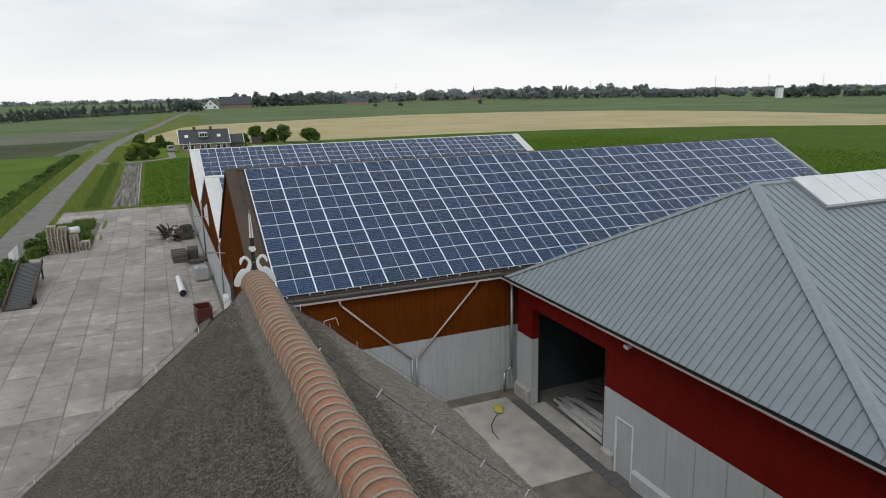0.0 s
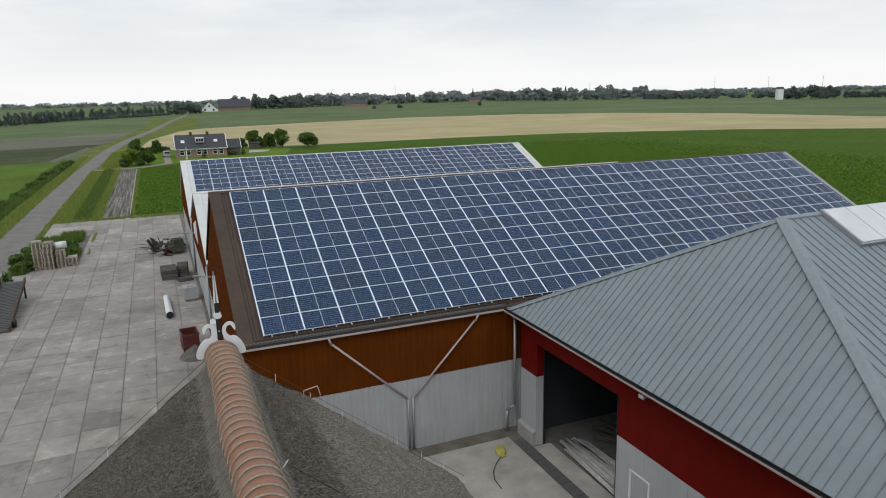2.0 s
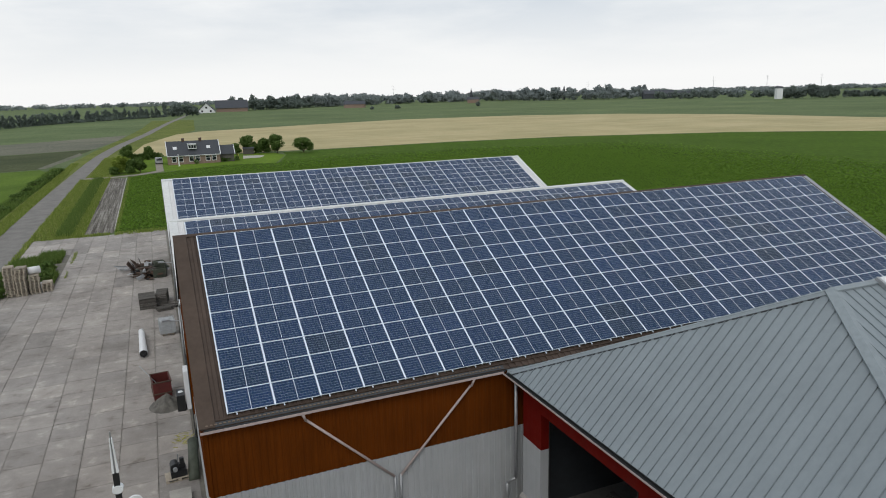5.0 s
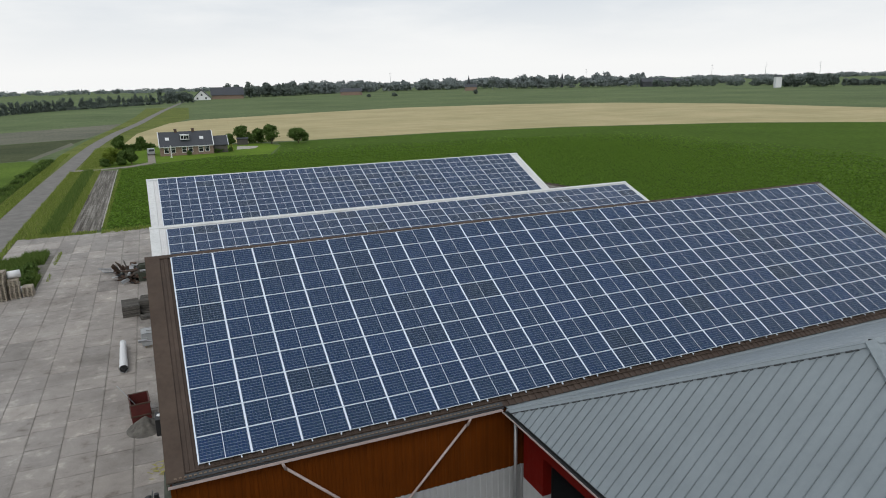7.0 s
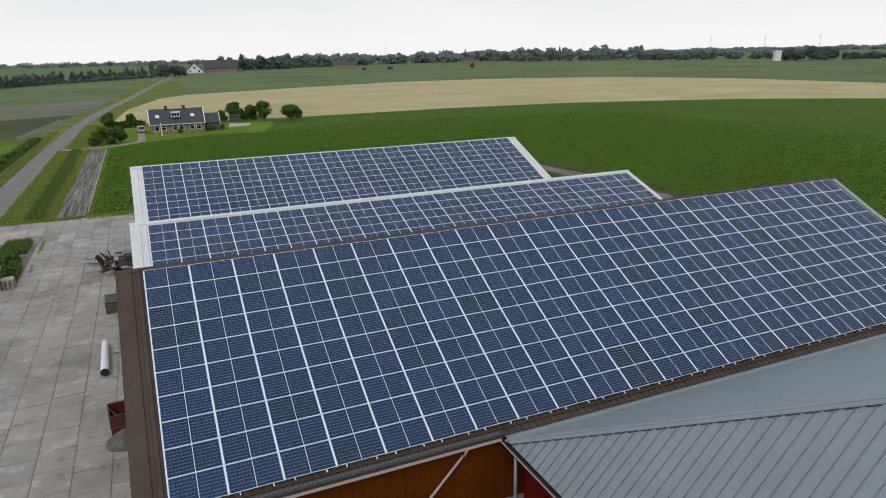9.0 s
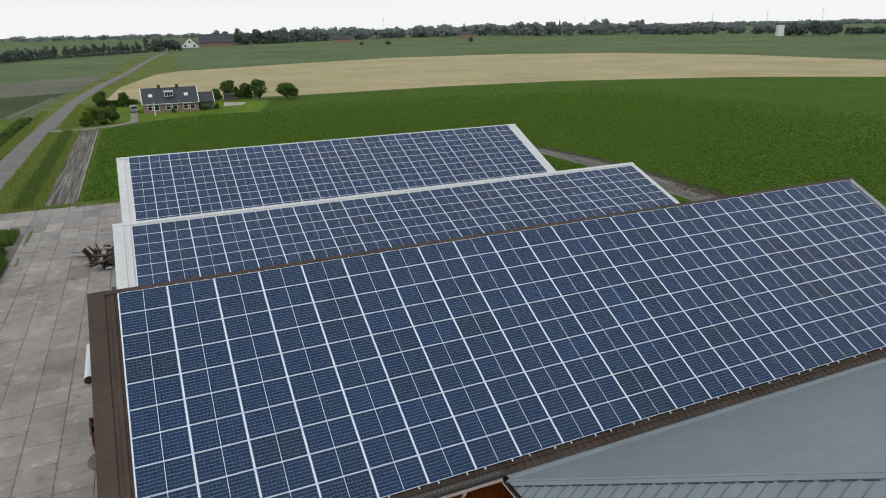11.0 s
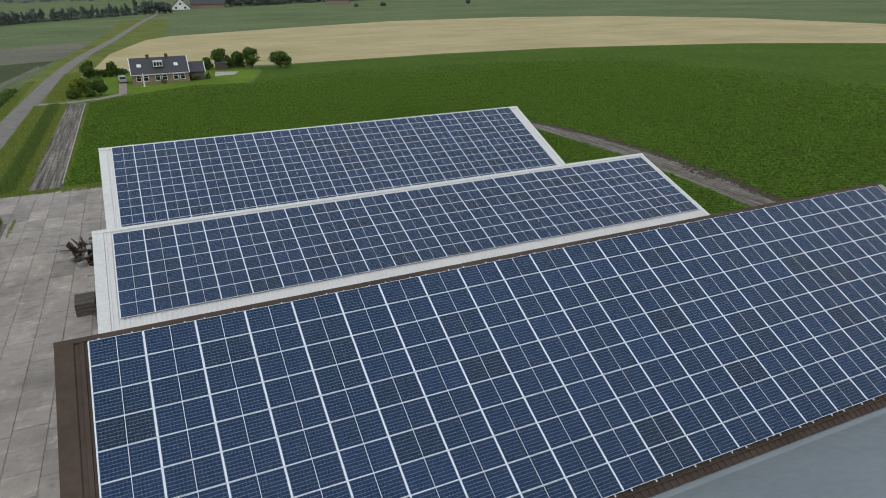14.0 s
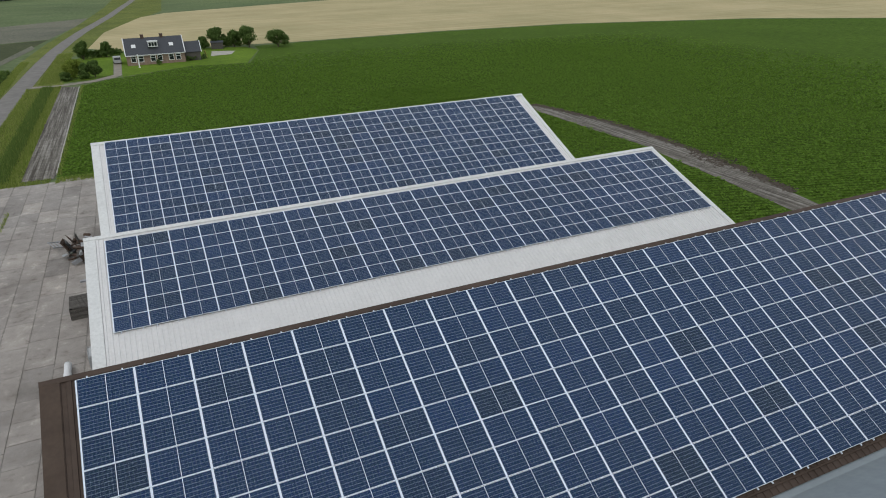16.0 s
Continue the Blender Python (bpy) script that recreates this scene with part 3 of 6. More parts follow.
            line += [(xo, y - 0.05), (xo + sgn * 0.025, y - 0.04), (xo + sgn * 0.025, y + 0.04), (xo, y + 0.05)]
        prism(bm, line + [(xo, by)], "z", 0.0, split_z)
        part("lower_wall", bm, M["white_wall"], top)
    return top


FB = dict(x0=-0.95, x1=39.0, eave_y=-0.34, ridge_y=9.16)
SL = math.atan2(11.27 - 6.54, 8.89)
DEG_F = math.degrees(SL)
FZ = lambda y: 6.54 - 0.15 + y * math.tan(SL)
front = barn("brown_roofed_barn", "long barn with brown profiled roof and rust-orange cladding", FB["x0"], FB["x1"], FB["eave_y"], FZ(FB["eave_y"]), FB["ridge_y"], FZ(FB["ridge_y"]), 18.4, 5.75, M["brown_roof"], M["brown_flash"], M["orange_wall"], 0.30, 3.49, 0.5, 0.18, 0.07)

DEG_M = 20.0
tM = math.tan(radians(DEG_M))
MZ = lambda y: 8.72 - (28.08 - y) * tM
mid = barn("middle_barn", "long barn with pale profiled roof between two sheds", -0.92, 38.95, 18.5, MZ(18.5), 28.45, MZ(28.45), 38.1, MZ(28.45) - 9.65 * tM, M["white_roof"], M["white_flash"], M["orange_wall"], 0.25, 3.49, 0.55, 0.26, 0.10)

DEG_B = 23.5
tB = math.tan(radians(DEG_B))
BZ = lambda y: 9.58 - (49.22 - y) * tB
back = barn("back_barn", "pale-roofed barn at the edge of the crop", -0.95, 39.4, 38.2, BZ(38.2), 49.22, 9.58, 60.2, BZ(38.2), M["white_roof"], M["white_flash"], M["orange_wall"], 0.25, 3.49, 0.55, 0.3, 0.12)

# front wall of the near barn: ribbed cladding in two colours
WY = -0.16
bm = bmesh.new()
profiled(bm, FB["x1"] - FB["x0"] - 0.3, FZ(-0.25) - 3.49, 0.26, 0.02, 0.5)
bmesh.ops.remove_doubles(bm, verts=bm.verts[:], dist=0.0005)
bm.transform(pose(FB["x0"] + 0.15, WY, 3.49, 90, 0, 0))
part("front_cladding", bm, M["orange_wall"], front)
bm = bmesh.new()
profiled(bm, FB["x1"] - FB["x0"] - 0.3, 3.49, 0.26, 0.03, 0.5)
bmesh.ops.remove_doubles(bm, verts=bm.verts[:], dist=0.0005)
bm.transform(pose(FB["x0"] + 0.15, WY - 0.012, 0.0, 90, 0, 0))
part("lower_wall", bm, M["white_wall"], front)
bm = bmesh.new()
box(bm, FB["x0"] + 0.1, FB["x0"] + 0.2, WY - 0.05, WY + 0.05, 0, FZ(-0.25) - 0.05)
part("corner_trim", bm, M["orange_wall"], front)
# gutter
bm = bmesh.new()
GZ = FZ(-0.38) - 0.05
prism(bm, [(-0.43, GZ - 0.015), (-0.42, GZ - 0.015), (-0.415, GZ - 0.045), (-0.37, GZ - 0.045), (-0.365, GZ + 0.01), (-0.35, GZ + 0.01), (-0.35, GZ - 0.055), (-0.43, GZ - 0.055)], "x", FB["x0"] - 0.02, 10.8)
part("gutter", bm, M["pink_pipe"], front, "faded pinkish half-box gutter")
# open profile ends under the eave: a dark strip stands for their shaded hollows
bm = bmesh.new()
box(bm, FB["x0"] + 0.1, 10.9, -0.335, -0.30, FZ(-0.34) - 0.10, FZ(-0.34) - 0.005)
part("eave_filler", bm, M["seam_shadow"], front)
# dark guard strip on the eave with a row of small tile ends on it
bm = bmesh.new()
box(bm, 0.1, 11.8, 0.0, 0.19, 0.0, 0.012)
bm.transform(pose(FB["x0"], -0.335, FZ(-0.335) + 0.037, DEG_F, 0, 0))
part("eave_guard", bm, M["seam_shadow"], front)
bm = bmesh.new()
prism(bm, [(-0.05, 0.0), (0.05, 0.0), (0.04, 0.024), (0.0, 0.034), (-0.04, 0.024)], "y", -0.026, 0.026)
clip = to_mesh("eave_clip", bm, M["eave_tile"])
bars("eave_clip", front, clip, [pose(FB["x0"] + 0.22 + 0.15 * i, -0.255, FZ(-0.255) + 0.05, DEG_F, 0, 0) for i in range(77)])
bm = bmesh.new()
box(bm, FB["x0"] + 0.55, 38.6, -0.15, -0.09, 0.0, 0.03)
bm.transform(Matrix.Translation((0, 0, FZ(-0.12) + 0.04)) @ Matrix.Rotation(0.0, 4, "X"))
part("snow_rail", bm, M["brown_flash"], front)

# downpipes in a Y on the front wall
bm = bmesh.new()
py = WY - 0.12
tube(bm, (2.55, -0.40, GZ - 0.05), (2.65, py - 0.05, GZ - 0.35), 0.05)
tube(bm, (2.65, py, GZ - 0.33), (5.98, py, 2.6), 0.05)
part("downpipe", bm, M["pink_pipe"], front, "thin faded downpipe slanting down the wall", True)
bm = bmesh.new()
tube(bm, (5.98, py, 2.65), (6.0, py, 0.1), 0.05)
part("downpipe", bm, M["zinc"], front, "grey upright downpipe", True)
bm = bmesh.new()
tube(bm, (9.45, -0.40, GZ - 0.05), (9.35, py - 0.05, GZ - 0.35), 0.05)
tube(bm, (9.35, py, GZ - 0.33), (6.22, py, 2.6), 0.05)
part("downpipe", bm, M["pink_pipe"], front, "thin faded downpipe slanting down the wall", True)
bm = bmesh.new()
tube(bm, (6.22, py, 2.65), (6.2, py, 0.1), 0.05)
part("downpipe", bm, M["zinc"], front, "grey upright downpipe", True)
bm = bmesh.new()
tube(bm, (-1.02, 18.4, 0.2), (-1.02, 18.4, 5.3), 0.06)
tube(bm, (-1.02, 18.4, 5.3), (-0.8, 18.4, 5.6), 0.06)
part("downpipe", bm, M["zinc"], front, "grey zinc downpipe at the valley", True)
bm = bmesh.new()
tube(bm, (-0.95, 38.0, 0.2), (-0.95, 38.0, 5.6), 0.06)
part("downpipe", bm, M["zinc"], mid, "grey zinc downpipe at the valley", True)
# door and loading hatch on the west gable; the hatch's shade is a near-black plate
bm = bmesh.new()
box(bm, -0.98, -0.90, 10.3, 13.0, 2.0, 5.4)
part("gable_door", bm, M["orange_wall"], front, "tall rust-orange sliding door")
bm = bmesh.new()
box(bm, -1.01, -0.985, 10.5, 12.7, 0.1, 4.4)
part("door_opening", bm, M["dark"], front, "near-black plate standing for the shaded doorway")
# bracket lamps
for y, z, owner in ((15.5, 5.3, front), (31.0, 5.2, mid)):
    bm = bmesh.new()
    tube(bm, (-0.85, y, z), (-1.75, y + 0.1, z + 0.12), 0.035)
    box(bm, -2.0, -1.6, y - 0.02, y + 0.2, z + 0.08, z + 0.18)
    part("yard_lamp", bm, M["zinc"], owner, "grey bracket yard lamp")
# pale translucent window band on the middle gable
for i in range(4):
    bm = bmesh.new()
    box(bm, -0.91, -0.87, 29.5 + i * 1.3, 30.6 + i * 1.3, 4.6, 6.4 - i * 0.3)
    part("window_pane", bm, M["white"], mid, "milky translucent pane")


# ---- solar arrays ----
def panel_meshes():
    bm = bmesh.new()
    hw, hh = 0.825, 0.496
    box(bm, -hw + 0.024, -0.009, -hh + 0.013, hh - 0.013, 0.0, 0.034)
    box(bm, 0.009, hw - 0.024, -hh + 0.013, hh - 0.013, 0.0, 0.034)
    cells = to_mesh("solar_panel", bm, M["pv"])
    bm = bmesh.new()
    box(bm, -hw, hw, -hh, -hh + 0.013, 0.0, 0.04)
    box(bm, -hw, hw, hh - 0.013, hh, 0.0, 0.04)
    box(bm, -hw, -hw + 0.024, -hh + 0.013, hh - 0.013, 0.0, 0.04)
    box(bm, hw - 0.024, hw, -hh + 0.013, hh - 0.013, 0.0, 0.04)
    box(bm, -0.009, 0.009, -hh + 0.013, hh - 0.013, 0.0, 0.036)
    return cells, to_mesh("frame", bm, M["alu"])


CELLS, FRAME = panel_meshes()


def solar_array(label, x, y, z, deg, cols, rows):
    top = thing("solar_array", label, "solar array", "solar arrays on the barn roofs", "", (x, y, z), (deg, 0, 0))
    for i in range(cols):
        for j in range(rows):
            jig = random.uniform(-0.004, 0.004)
            p = new("solar_panel", CELLS)
            p.parent = top
            p.matrix_basis = pose(0.835 + 1.67 * i, 0.506 + 1.012 * j + jig, 0.06, random.uniform(-0.25, 0.25), random.uniform(-0.25, 0.25), 0)
            f = new("frame", FRAME)
            f.parent = p
    # mounting rails run up the slope under the panels, their ends showing
    bm = bmesh.new()
    box(bm, -0.02, 0.02, -0.07, rows * 1.012 + 0.07, 0.01, 0.055)
    bars("mounting_rail", top, to_mesh("mounting_rail", bm, M["alu"]), [pose(1.67 * i + u, 0, 0) for i in range(cols) for u in (0.32, 1.33)])
    # pale strips between the columns
    bm = bmesh.new()
    box(bm, -0.016, 0.016, 0.0, rows * 1.012 - 0.01, 0.03, 0.085)
    bars("cover_strip", top, to_mesh("cover_strip", bm, M["alu"]), [pose(1.67 * i, 0, 0) for i in range(cols + 1)])
    return top


solar_array("large blue array of solar panels on the brown barn roof", 0.0, 0.0, 6.54 - 0.10, DEG_F, 23, 10)
cM, sM = math.cos(radians(DEG_M)), math.sin(radians(DEG_M))
solar_array("blue solar array on the pale middle roof", 0.1, 27.95 - 7.1 * cM, MZ(27.95) + 0.045 - 7.1 * sM, DEG_M, 23, 7)
cB, sB = math.cos(radians(DEG_B)), math.sin(radians(DEG_B))
solar_array("blue solar array on the rear barn roof", 0.0, 49.1 - 11.15 * cB, BZ(49.1) + 0.045 - 11.15 * sB, DEG_B, 23, 11)


# ---- grey-roofed shed with the open door ----
shed = thing("grey_roofed_shed", "shed with hipped grey seamed roof and dark red walls", "shed", "farm sheds")
EX, EZ, NY, SY = 10.85, 6.22, -0.62, -20.3
AX, AY, AZ = 16.12, -10.4, 11.55
RX = 52.0


def roof_face(corner, along, upv, outline, pitch, name="roof_face", high=0.032, seam_mat="grey_seam"):
    """A flat face in its own frame with upstanding seams that run up the slope, cut to the outline (u, v)."""
    along, upv = Vector(along).normalized(), Vector(upv).normalized()
    nrm = along.cross(upv)
    m = Matrix.Translation(corner) @ Matrix((along, upv, nrm)).transposed().to_4x4()
    bm = bmesh.new()
    bm.faces.new([bm.verts.new(m @ Vector((u, v, 0))) for u, v in outline])
    us = [u for u, _ in outline]
    seams = []
    u = min(us) + pitch * 0.5
    while u < max(us):
        hits = []
        for (a, b), (c, d) in zip(outline, outline[1:] + outline[:1]):
            if (a - u) * (c - u) < 0:
                hits.append(b + (d - b) * (u - a) / (c - a))
        if len(hits) == 2 and abs(hits[0] - hits[1]) > 0.3:
            lo, hi = sorted(hits)
            seams.append((u, lo + 0.02, hi - 0.12))
        u += pitch
    face = part(name, bm, M["grey_roof"], shed)
    for u, lo, hi in seams:
        bm = bmesh.new()
        box(bm, u - 0.009, u + 0.009, lo, hi, 0.002, high, m)
        part("seam", bm, M[seam_mat], face)
    return face


wrun = math.hypot(AX - EX, AZ - EZ)
roof_face((EX, NY, EZ), (0, -1, 0), (AX - EX, 0, AZ - EZ), [(0, 0), (NY - SY, 0), (NY - AY, wrun)], 0.36)
nrun = math.hypot(NY - AY, AZ - EZ)
roof_face((RX, NY, EZ), (-1, 0, 0), (0, AY - NY, AZ - EZ), [(0, 0), (RX - EX, 0), (RX - AX, nrun), (0, nrun)], 500.0)
bm = bmesh.new()
prism(bm, [(NY - 0.01, EZ), (-0.19, EZ - 0.05), (-0.19, EZ - 0.08), (NY - 0.01, EZ - 0.04)], "x", EX + 0.12, RX)
part("valley_flashing", bm, M["grey_roof"], shed)
srun = math.hypot(AY - SY, AZ - EZ)
roof_face((EX, SY, EZ), (1, 0, 0), (0, AY - SY, AZ - EZ), [(0, 0), (RX - EX, 0), (RX - EX, srun), (AX - EX, srun)], 0.36)


def cap(a, b, w, lift):
    """A broad folded flashing along a hip or ridge."""
    a, b = Vector(a), Vector(b)
    d = (b - a).normalized()
    bm = bmesh.new()
    side = d.cross(Vector((0, 0, 1))).normalized()
    drop = Vector((0, 0, -w * 0.42))
    up3 = Vector((0, 0, lift))
    for s in (-1, 1):
        p, q = a + up3, b + up3
        e = side * s * w + drop
        quad(bm, p, q, q + e, p + e)
        quad(bm, p + e, q + e, q + e - Vector((0, 0, 0.05)), p + e - Vector((0, 0, 0.05)))
    part("hip_cap", bm, M["grey_flash"], shed)


cap((EX, NY, EZ), (AX, AY, AZ), 0.07, 0.035)
cap((EX, SY, EZ), (AX, AY, AZ), 0.22, 0.06)
cap((AX, AY, AZ), (RX, AY, AZ), 0.16, 0.05)
# flat flashing along the north hip, with a dark filler piece between each pair of seams
HU, HV = NY - AY, wrun
hip_len = math.hypot(HU, HV)
inu, inv = HV / hip_len, -HU / hip_len
west_m = Matrix.Translation((EX, NY, EZ)) @ Matrix((Vector((0, -1, 0)), Vector((AX - EX, 0, AZ - EZ)).normalized(), Vector((0, -1, 0)).cross(Vector((AX - EX, 0, AZ - EZ)).normalized()))).transposed().to_4x4()
bm = bmesh.new()
prism(bm, [(0.0, 0.0), (HU, HV), (HU + 0.19 * inu, HV + 0.19 * inv), (0.19 * inu - 0.19 * inv * HU / HV, 0.0)], "z", 0.004, 0.036)
bm.transform(west_m)
part("hip_flashing", bm, M["grey_roof"], shed)
for k in range(1, 28):
    f0, f1 = (k * 0.36 - 0.13) / HU, (k * 0.36 + 0.13) / HU
    if f1 < 1:
        bm = bmesh.new()
        prism(bm, [(HU * f + w * inu, HV * f + w * inv) for f, w in ((f0, 0.19), (f1, 0.19), (f1, 0.225), (f0, 0.225))], "z", 0.003, 0.036)
        bm.transform(west_m)
        part("seam_filler", bm, M["seam_shadow"], shed)

# translucent ridge lights
ay = (AY - SY) / srun
az = (AZ - EZ) / srun
LIGHT = Mat("translucent_roof_sheet", 0.5)
LIGHT.color(LIGHT.ramp(LIGHT.noise(1.2, 4), [(0.3, (0.60, 0.62, 0.64)), (0.7, (0.72, 0.73, 0.74))]))
for i in range(18):
    bm = bmesh.new()
    xa = 17.95 + i * 1.1
    m = Matrix.Translation((xa, AY, AZ)) @ Matrix((Vector((1, 0, 0)), Vector((0, -ay, -az)), Vector((0, -az, ay)))).transposed().to_4x4()
    box(bm, 0.02, 1.08, 0.02, 1.8, 0.09, 0.15, m)
    part("roof_light_pane", bm, LIGHT.m, shed, "milky translucent roof light")
bm = bmesh.new()
m = Matrix.Translation((17.85, AY, AZ)) @ Matrix((Vector((1, 0, 0)), Vector((0, -ay, -az)), Vector((0, -az, ay)))).transposed().to_4x4()
box(bm, 0.0, 20.2, 1.8, 1.9, 0.02, 0.13, m)
box(bm, 0.0, 0.1, 0.0, 1.8, 0.02, 0.16, m)
part("roof_light_curb", bm, M["zinc"], shed)

# walls: west front with the big door opening, 0.25 thick
WX = 11.38
FL = 0.06
D0, D1, DT = -2.35, -8.15, 5.0
SPLIT = 3.45
bm = bmesh.new()
box(bm, WX, WX + 0.2, NY - 0.35, D0, SPLIT, EZ - 0.05)
box(bm, WX, WX + 0.2, D1, D0, DT, EZ - 0.05)
box(bm, WX, WX + 0.2, SY + 0.5, D1, SPLIT, EZ - 0.05)
part("upper_cladding", bm, M["red_wall"], shed)
for ya, yb, za in ((NY - 0.35, D0, FL), (D1, -8.95, FL), (-8.95, -10.0, 2.45), (-10.0, SY + 0.5, FL)):
    bm = bmesh.new()
    box(bm, WX - 0.02, WX + 0.2, yb, ya, za, SPLIT)
    part("lower_wall", bm, M["white_wall"], shed)
# concrete plinth with a sloped top
for ya, yb in ((NY - 0.3, D0 + 0.02), (D1 - 0.02, D1 - 0.75), (-10.15, SY + 0.5)):
    bm = bmesh.new()
    prism(bm, [(WX - 0.16, FL), (WX - 0.16, FL + 0.62), (WX - 0.02, FL + 0.74), (WX - 0.02, FL)], "y", yb, ya)
    part("plinth", bm, M["white_wall"] if yb < -11 else M["concrete_plinth"], shed)
# joints of the lower wall panels
for y in (-11.8, -13.2, -14.6, -16.0, -17.4):
    bm = bmesh.new()
    box(bm, WX - 0.026, WX - 0.02, y - 0.012, y + 0.012, FL + 0.85, SPLIT)
    part("panel_joint", bm, M["zinc"], shed)
# deep reveal of the opening, in the colours of the wall
for za, zb, mat in ((FL, SPLIT, "white_wall"), (SPLIT, DT + 0.2, "red_wall")):
    bm = bmesh.new()
    box(bm, WX + 0.202, WX + 0.42, D0 + 0.001, D0 + 0.2, za, zb)
    part("door_reveal", bm, M[mat], shed)
# door frame
bm = bmesh.new()
box(bm, WX + 0.36, WX + 0.42, D0 - 0.06, D0 + 0.0, FL, DT)
box(bm, WX - 0.03, WX + 0.28, D1, D1 + 0.04, FL, DT)
box(bm, WX + 0.30, WX + 0.36, D1 + 0.04, D0 - 0.06, DT - 0.06, DT)
part("door_frame", bm, M["black"], shed, "thin dark steel door frame")
bm = bmesh.new()
box(bm, WX + 0.03, WX + 0.08, -9.97, -8.98, FL, 2.42)
sd = part("side_door", bm, M["white_wall"], shed, "closed off-white steel door")
bm = bmesh.new()
box(bm, WX - 0.04, WX + 0.02, -9.0, -8.93, FL, 2.5)
box(bm, WX - 0.04, WX + 0.02, -10.02, -9.95, FL, 2.5)
box(bm, WX - 0.04, WX + 0.02, -9.95, -9.0, 2.43, 2.5)
part("door_frame", bm, M["white"], shed)
bm = bmesh.new()
tube(bm, (WX + 0.03, -9.1, 1.1), (WX - 0.04, -9.1, 1.1), 0.02)
tube(bm, (WX - 0.03, -9.1, 1.1), (WX - 0.03, -9.23, 1.1), 0.014)
part("handle", bm, M["zinc"], sd)
# interior: floor, back and side walls, their colours darkened for the shade inside
bm = bmesh.new()
box(bm, 11.362, 51.5, SY + 0.5, NY - 0.35, 0.05, FL + 0.004)
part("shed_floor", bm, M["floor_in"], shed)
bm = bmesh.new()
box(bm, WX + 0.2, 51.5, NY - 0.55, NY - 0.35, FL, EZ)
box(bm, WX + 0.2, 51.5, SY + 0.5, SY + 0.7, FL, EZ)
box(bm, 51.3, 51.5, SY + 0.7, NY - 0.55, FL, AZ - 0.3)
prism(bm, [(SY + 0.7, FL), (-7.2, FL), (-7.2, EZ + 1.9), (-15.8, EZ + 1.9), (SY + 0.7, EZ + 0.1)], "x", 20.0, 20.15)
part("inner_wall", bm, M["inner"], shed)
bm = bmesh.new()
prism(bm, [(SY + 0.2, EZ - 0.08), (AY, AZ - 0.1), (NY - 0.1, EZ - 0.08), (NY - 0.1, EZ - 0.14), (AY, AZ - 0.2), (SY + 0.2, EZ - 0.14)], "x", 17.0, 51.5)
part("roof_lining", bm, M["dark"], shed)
# eave: black box stands in for the shaded soffit gap, white gutter
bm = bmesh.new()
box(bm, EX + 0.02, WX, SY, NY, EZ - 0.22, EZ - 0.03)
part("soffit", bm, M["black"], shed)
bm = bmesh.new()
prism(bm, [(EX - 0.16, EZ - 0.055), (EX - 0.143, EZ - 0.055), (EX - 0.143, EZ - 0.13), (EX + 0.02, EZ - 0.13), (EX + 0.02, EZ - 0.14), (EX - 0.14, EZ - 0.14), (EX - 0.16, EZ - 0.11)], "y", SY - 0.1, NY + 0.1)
gutter = part("gutter", bm, M["pink_pipe"], shed, "pale gutter with its inner shade painted black under the eave")
# black boxes inside the gutter: its shade put in as colour
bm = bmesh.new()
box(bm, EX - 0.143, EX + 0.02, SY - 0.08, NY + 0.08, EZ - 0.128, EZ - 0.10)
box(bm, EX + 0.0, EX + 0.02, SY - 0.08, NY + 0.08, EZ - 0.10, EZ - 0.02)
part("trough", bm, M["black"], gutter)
bm = bmesh.new()
tube(bm, (EX + 0.15, NY - 0.1, EZ - 0.1), (EX + 0.28, NY - 0.18, EZ - 0.5), 0.07)
tube(bm, (EX + 0.28, NY - 0.18, EZ - 0.48), (EX + 0.28, NY - 0.18, 1.45), 0.07)
tube(bm, (EX + 0.28, NY - 0.18, 1.47), (EX + 0.02, NY + 0.1, 1.15), 0.07)
tube(bm, (EX + 0.02, NY + 0.1, 1.17), (EX + 0.02, NY + 0.1, 0.1), 0.07)
part("downpipe", bm, M["zinc"], shed, "grey zinc corner downpipe", True)
bm = bmesh.new()
box(bm, WX - 0.2, WX, -9.7, -9.5, 5.6, 5.68)
box(bm, WX - 0.23, WX - 0.18, -9.73, -9.47, 5.57, 5.7)
part("wall_light", bm, M["white"], shed, "small white flood light")
bm = bmesh.new()
tube(bm, (WX - 0.2, SY + 0.4, EZ - 0.12), (WX - 0.2, SY + 0.4, 0.1), 0.06)
part("downpipe", bm, M["zinc"], shed, "", True)

# courtyard paving
bm = bmesh.new()
box(bm, -0.55, 11.36, -60.0, -0.25, 0.0, 0.06)
tagged(part("pavement_court", bm, M["court_dirt"]), "dirty worn court paving between the buildings", "pavement", "", "structure")
court = thing("court_slabs", "pale smooth concrete slabs in the court", "pavement", "", "structure")
for ya, yb in ((-1.15, -8.6),):
    bm = bmesh.new()
    box(bm, 5.2, 10.6, yb, ya, 0.03, 0.09)
    bmesh.ops.bevel(bm, geom=bm.edges[:], offset=0.012, segments=1)
    part("slab", bm, M["court"], court)
bm = bmesh.new()
for i in range(36):
    box(bm, 10.68, 11.2, -19.5 + i * 0.5, -19.03 + i * 0.5, 0.03, 0.08)
tagged(part("drain_strip", bm, M["drain"]), "dark paved drain strip along the shed wall", "drain", "", "structure")
bm = bmesh.new()
box(bm, 11.205, 12.1, D1 + 0.05, D0 - 0.07, 0.03, 0.078)
part("threshold", bm, M["court"], court)
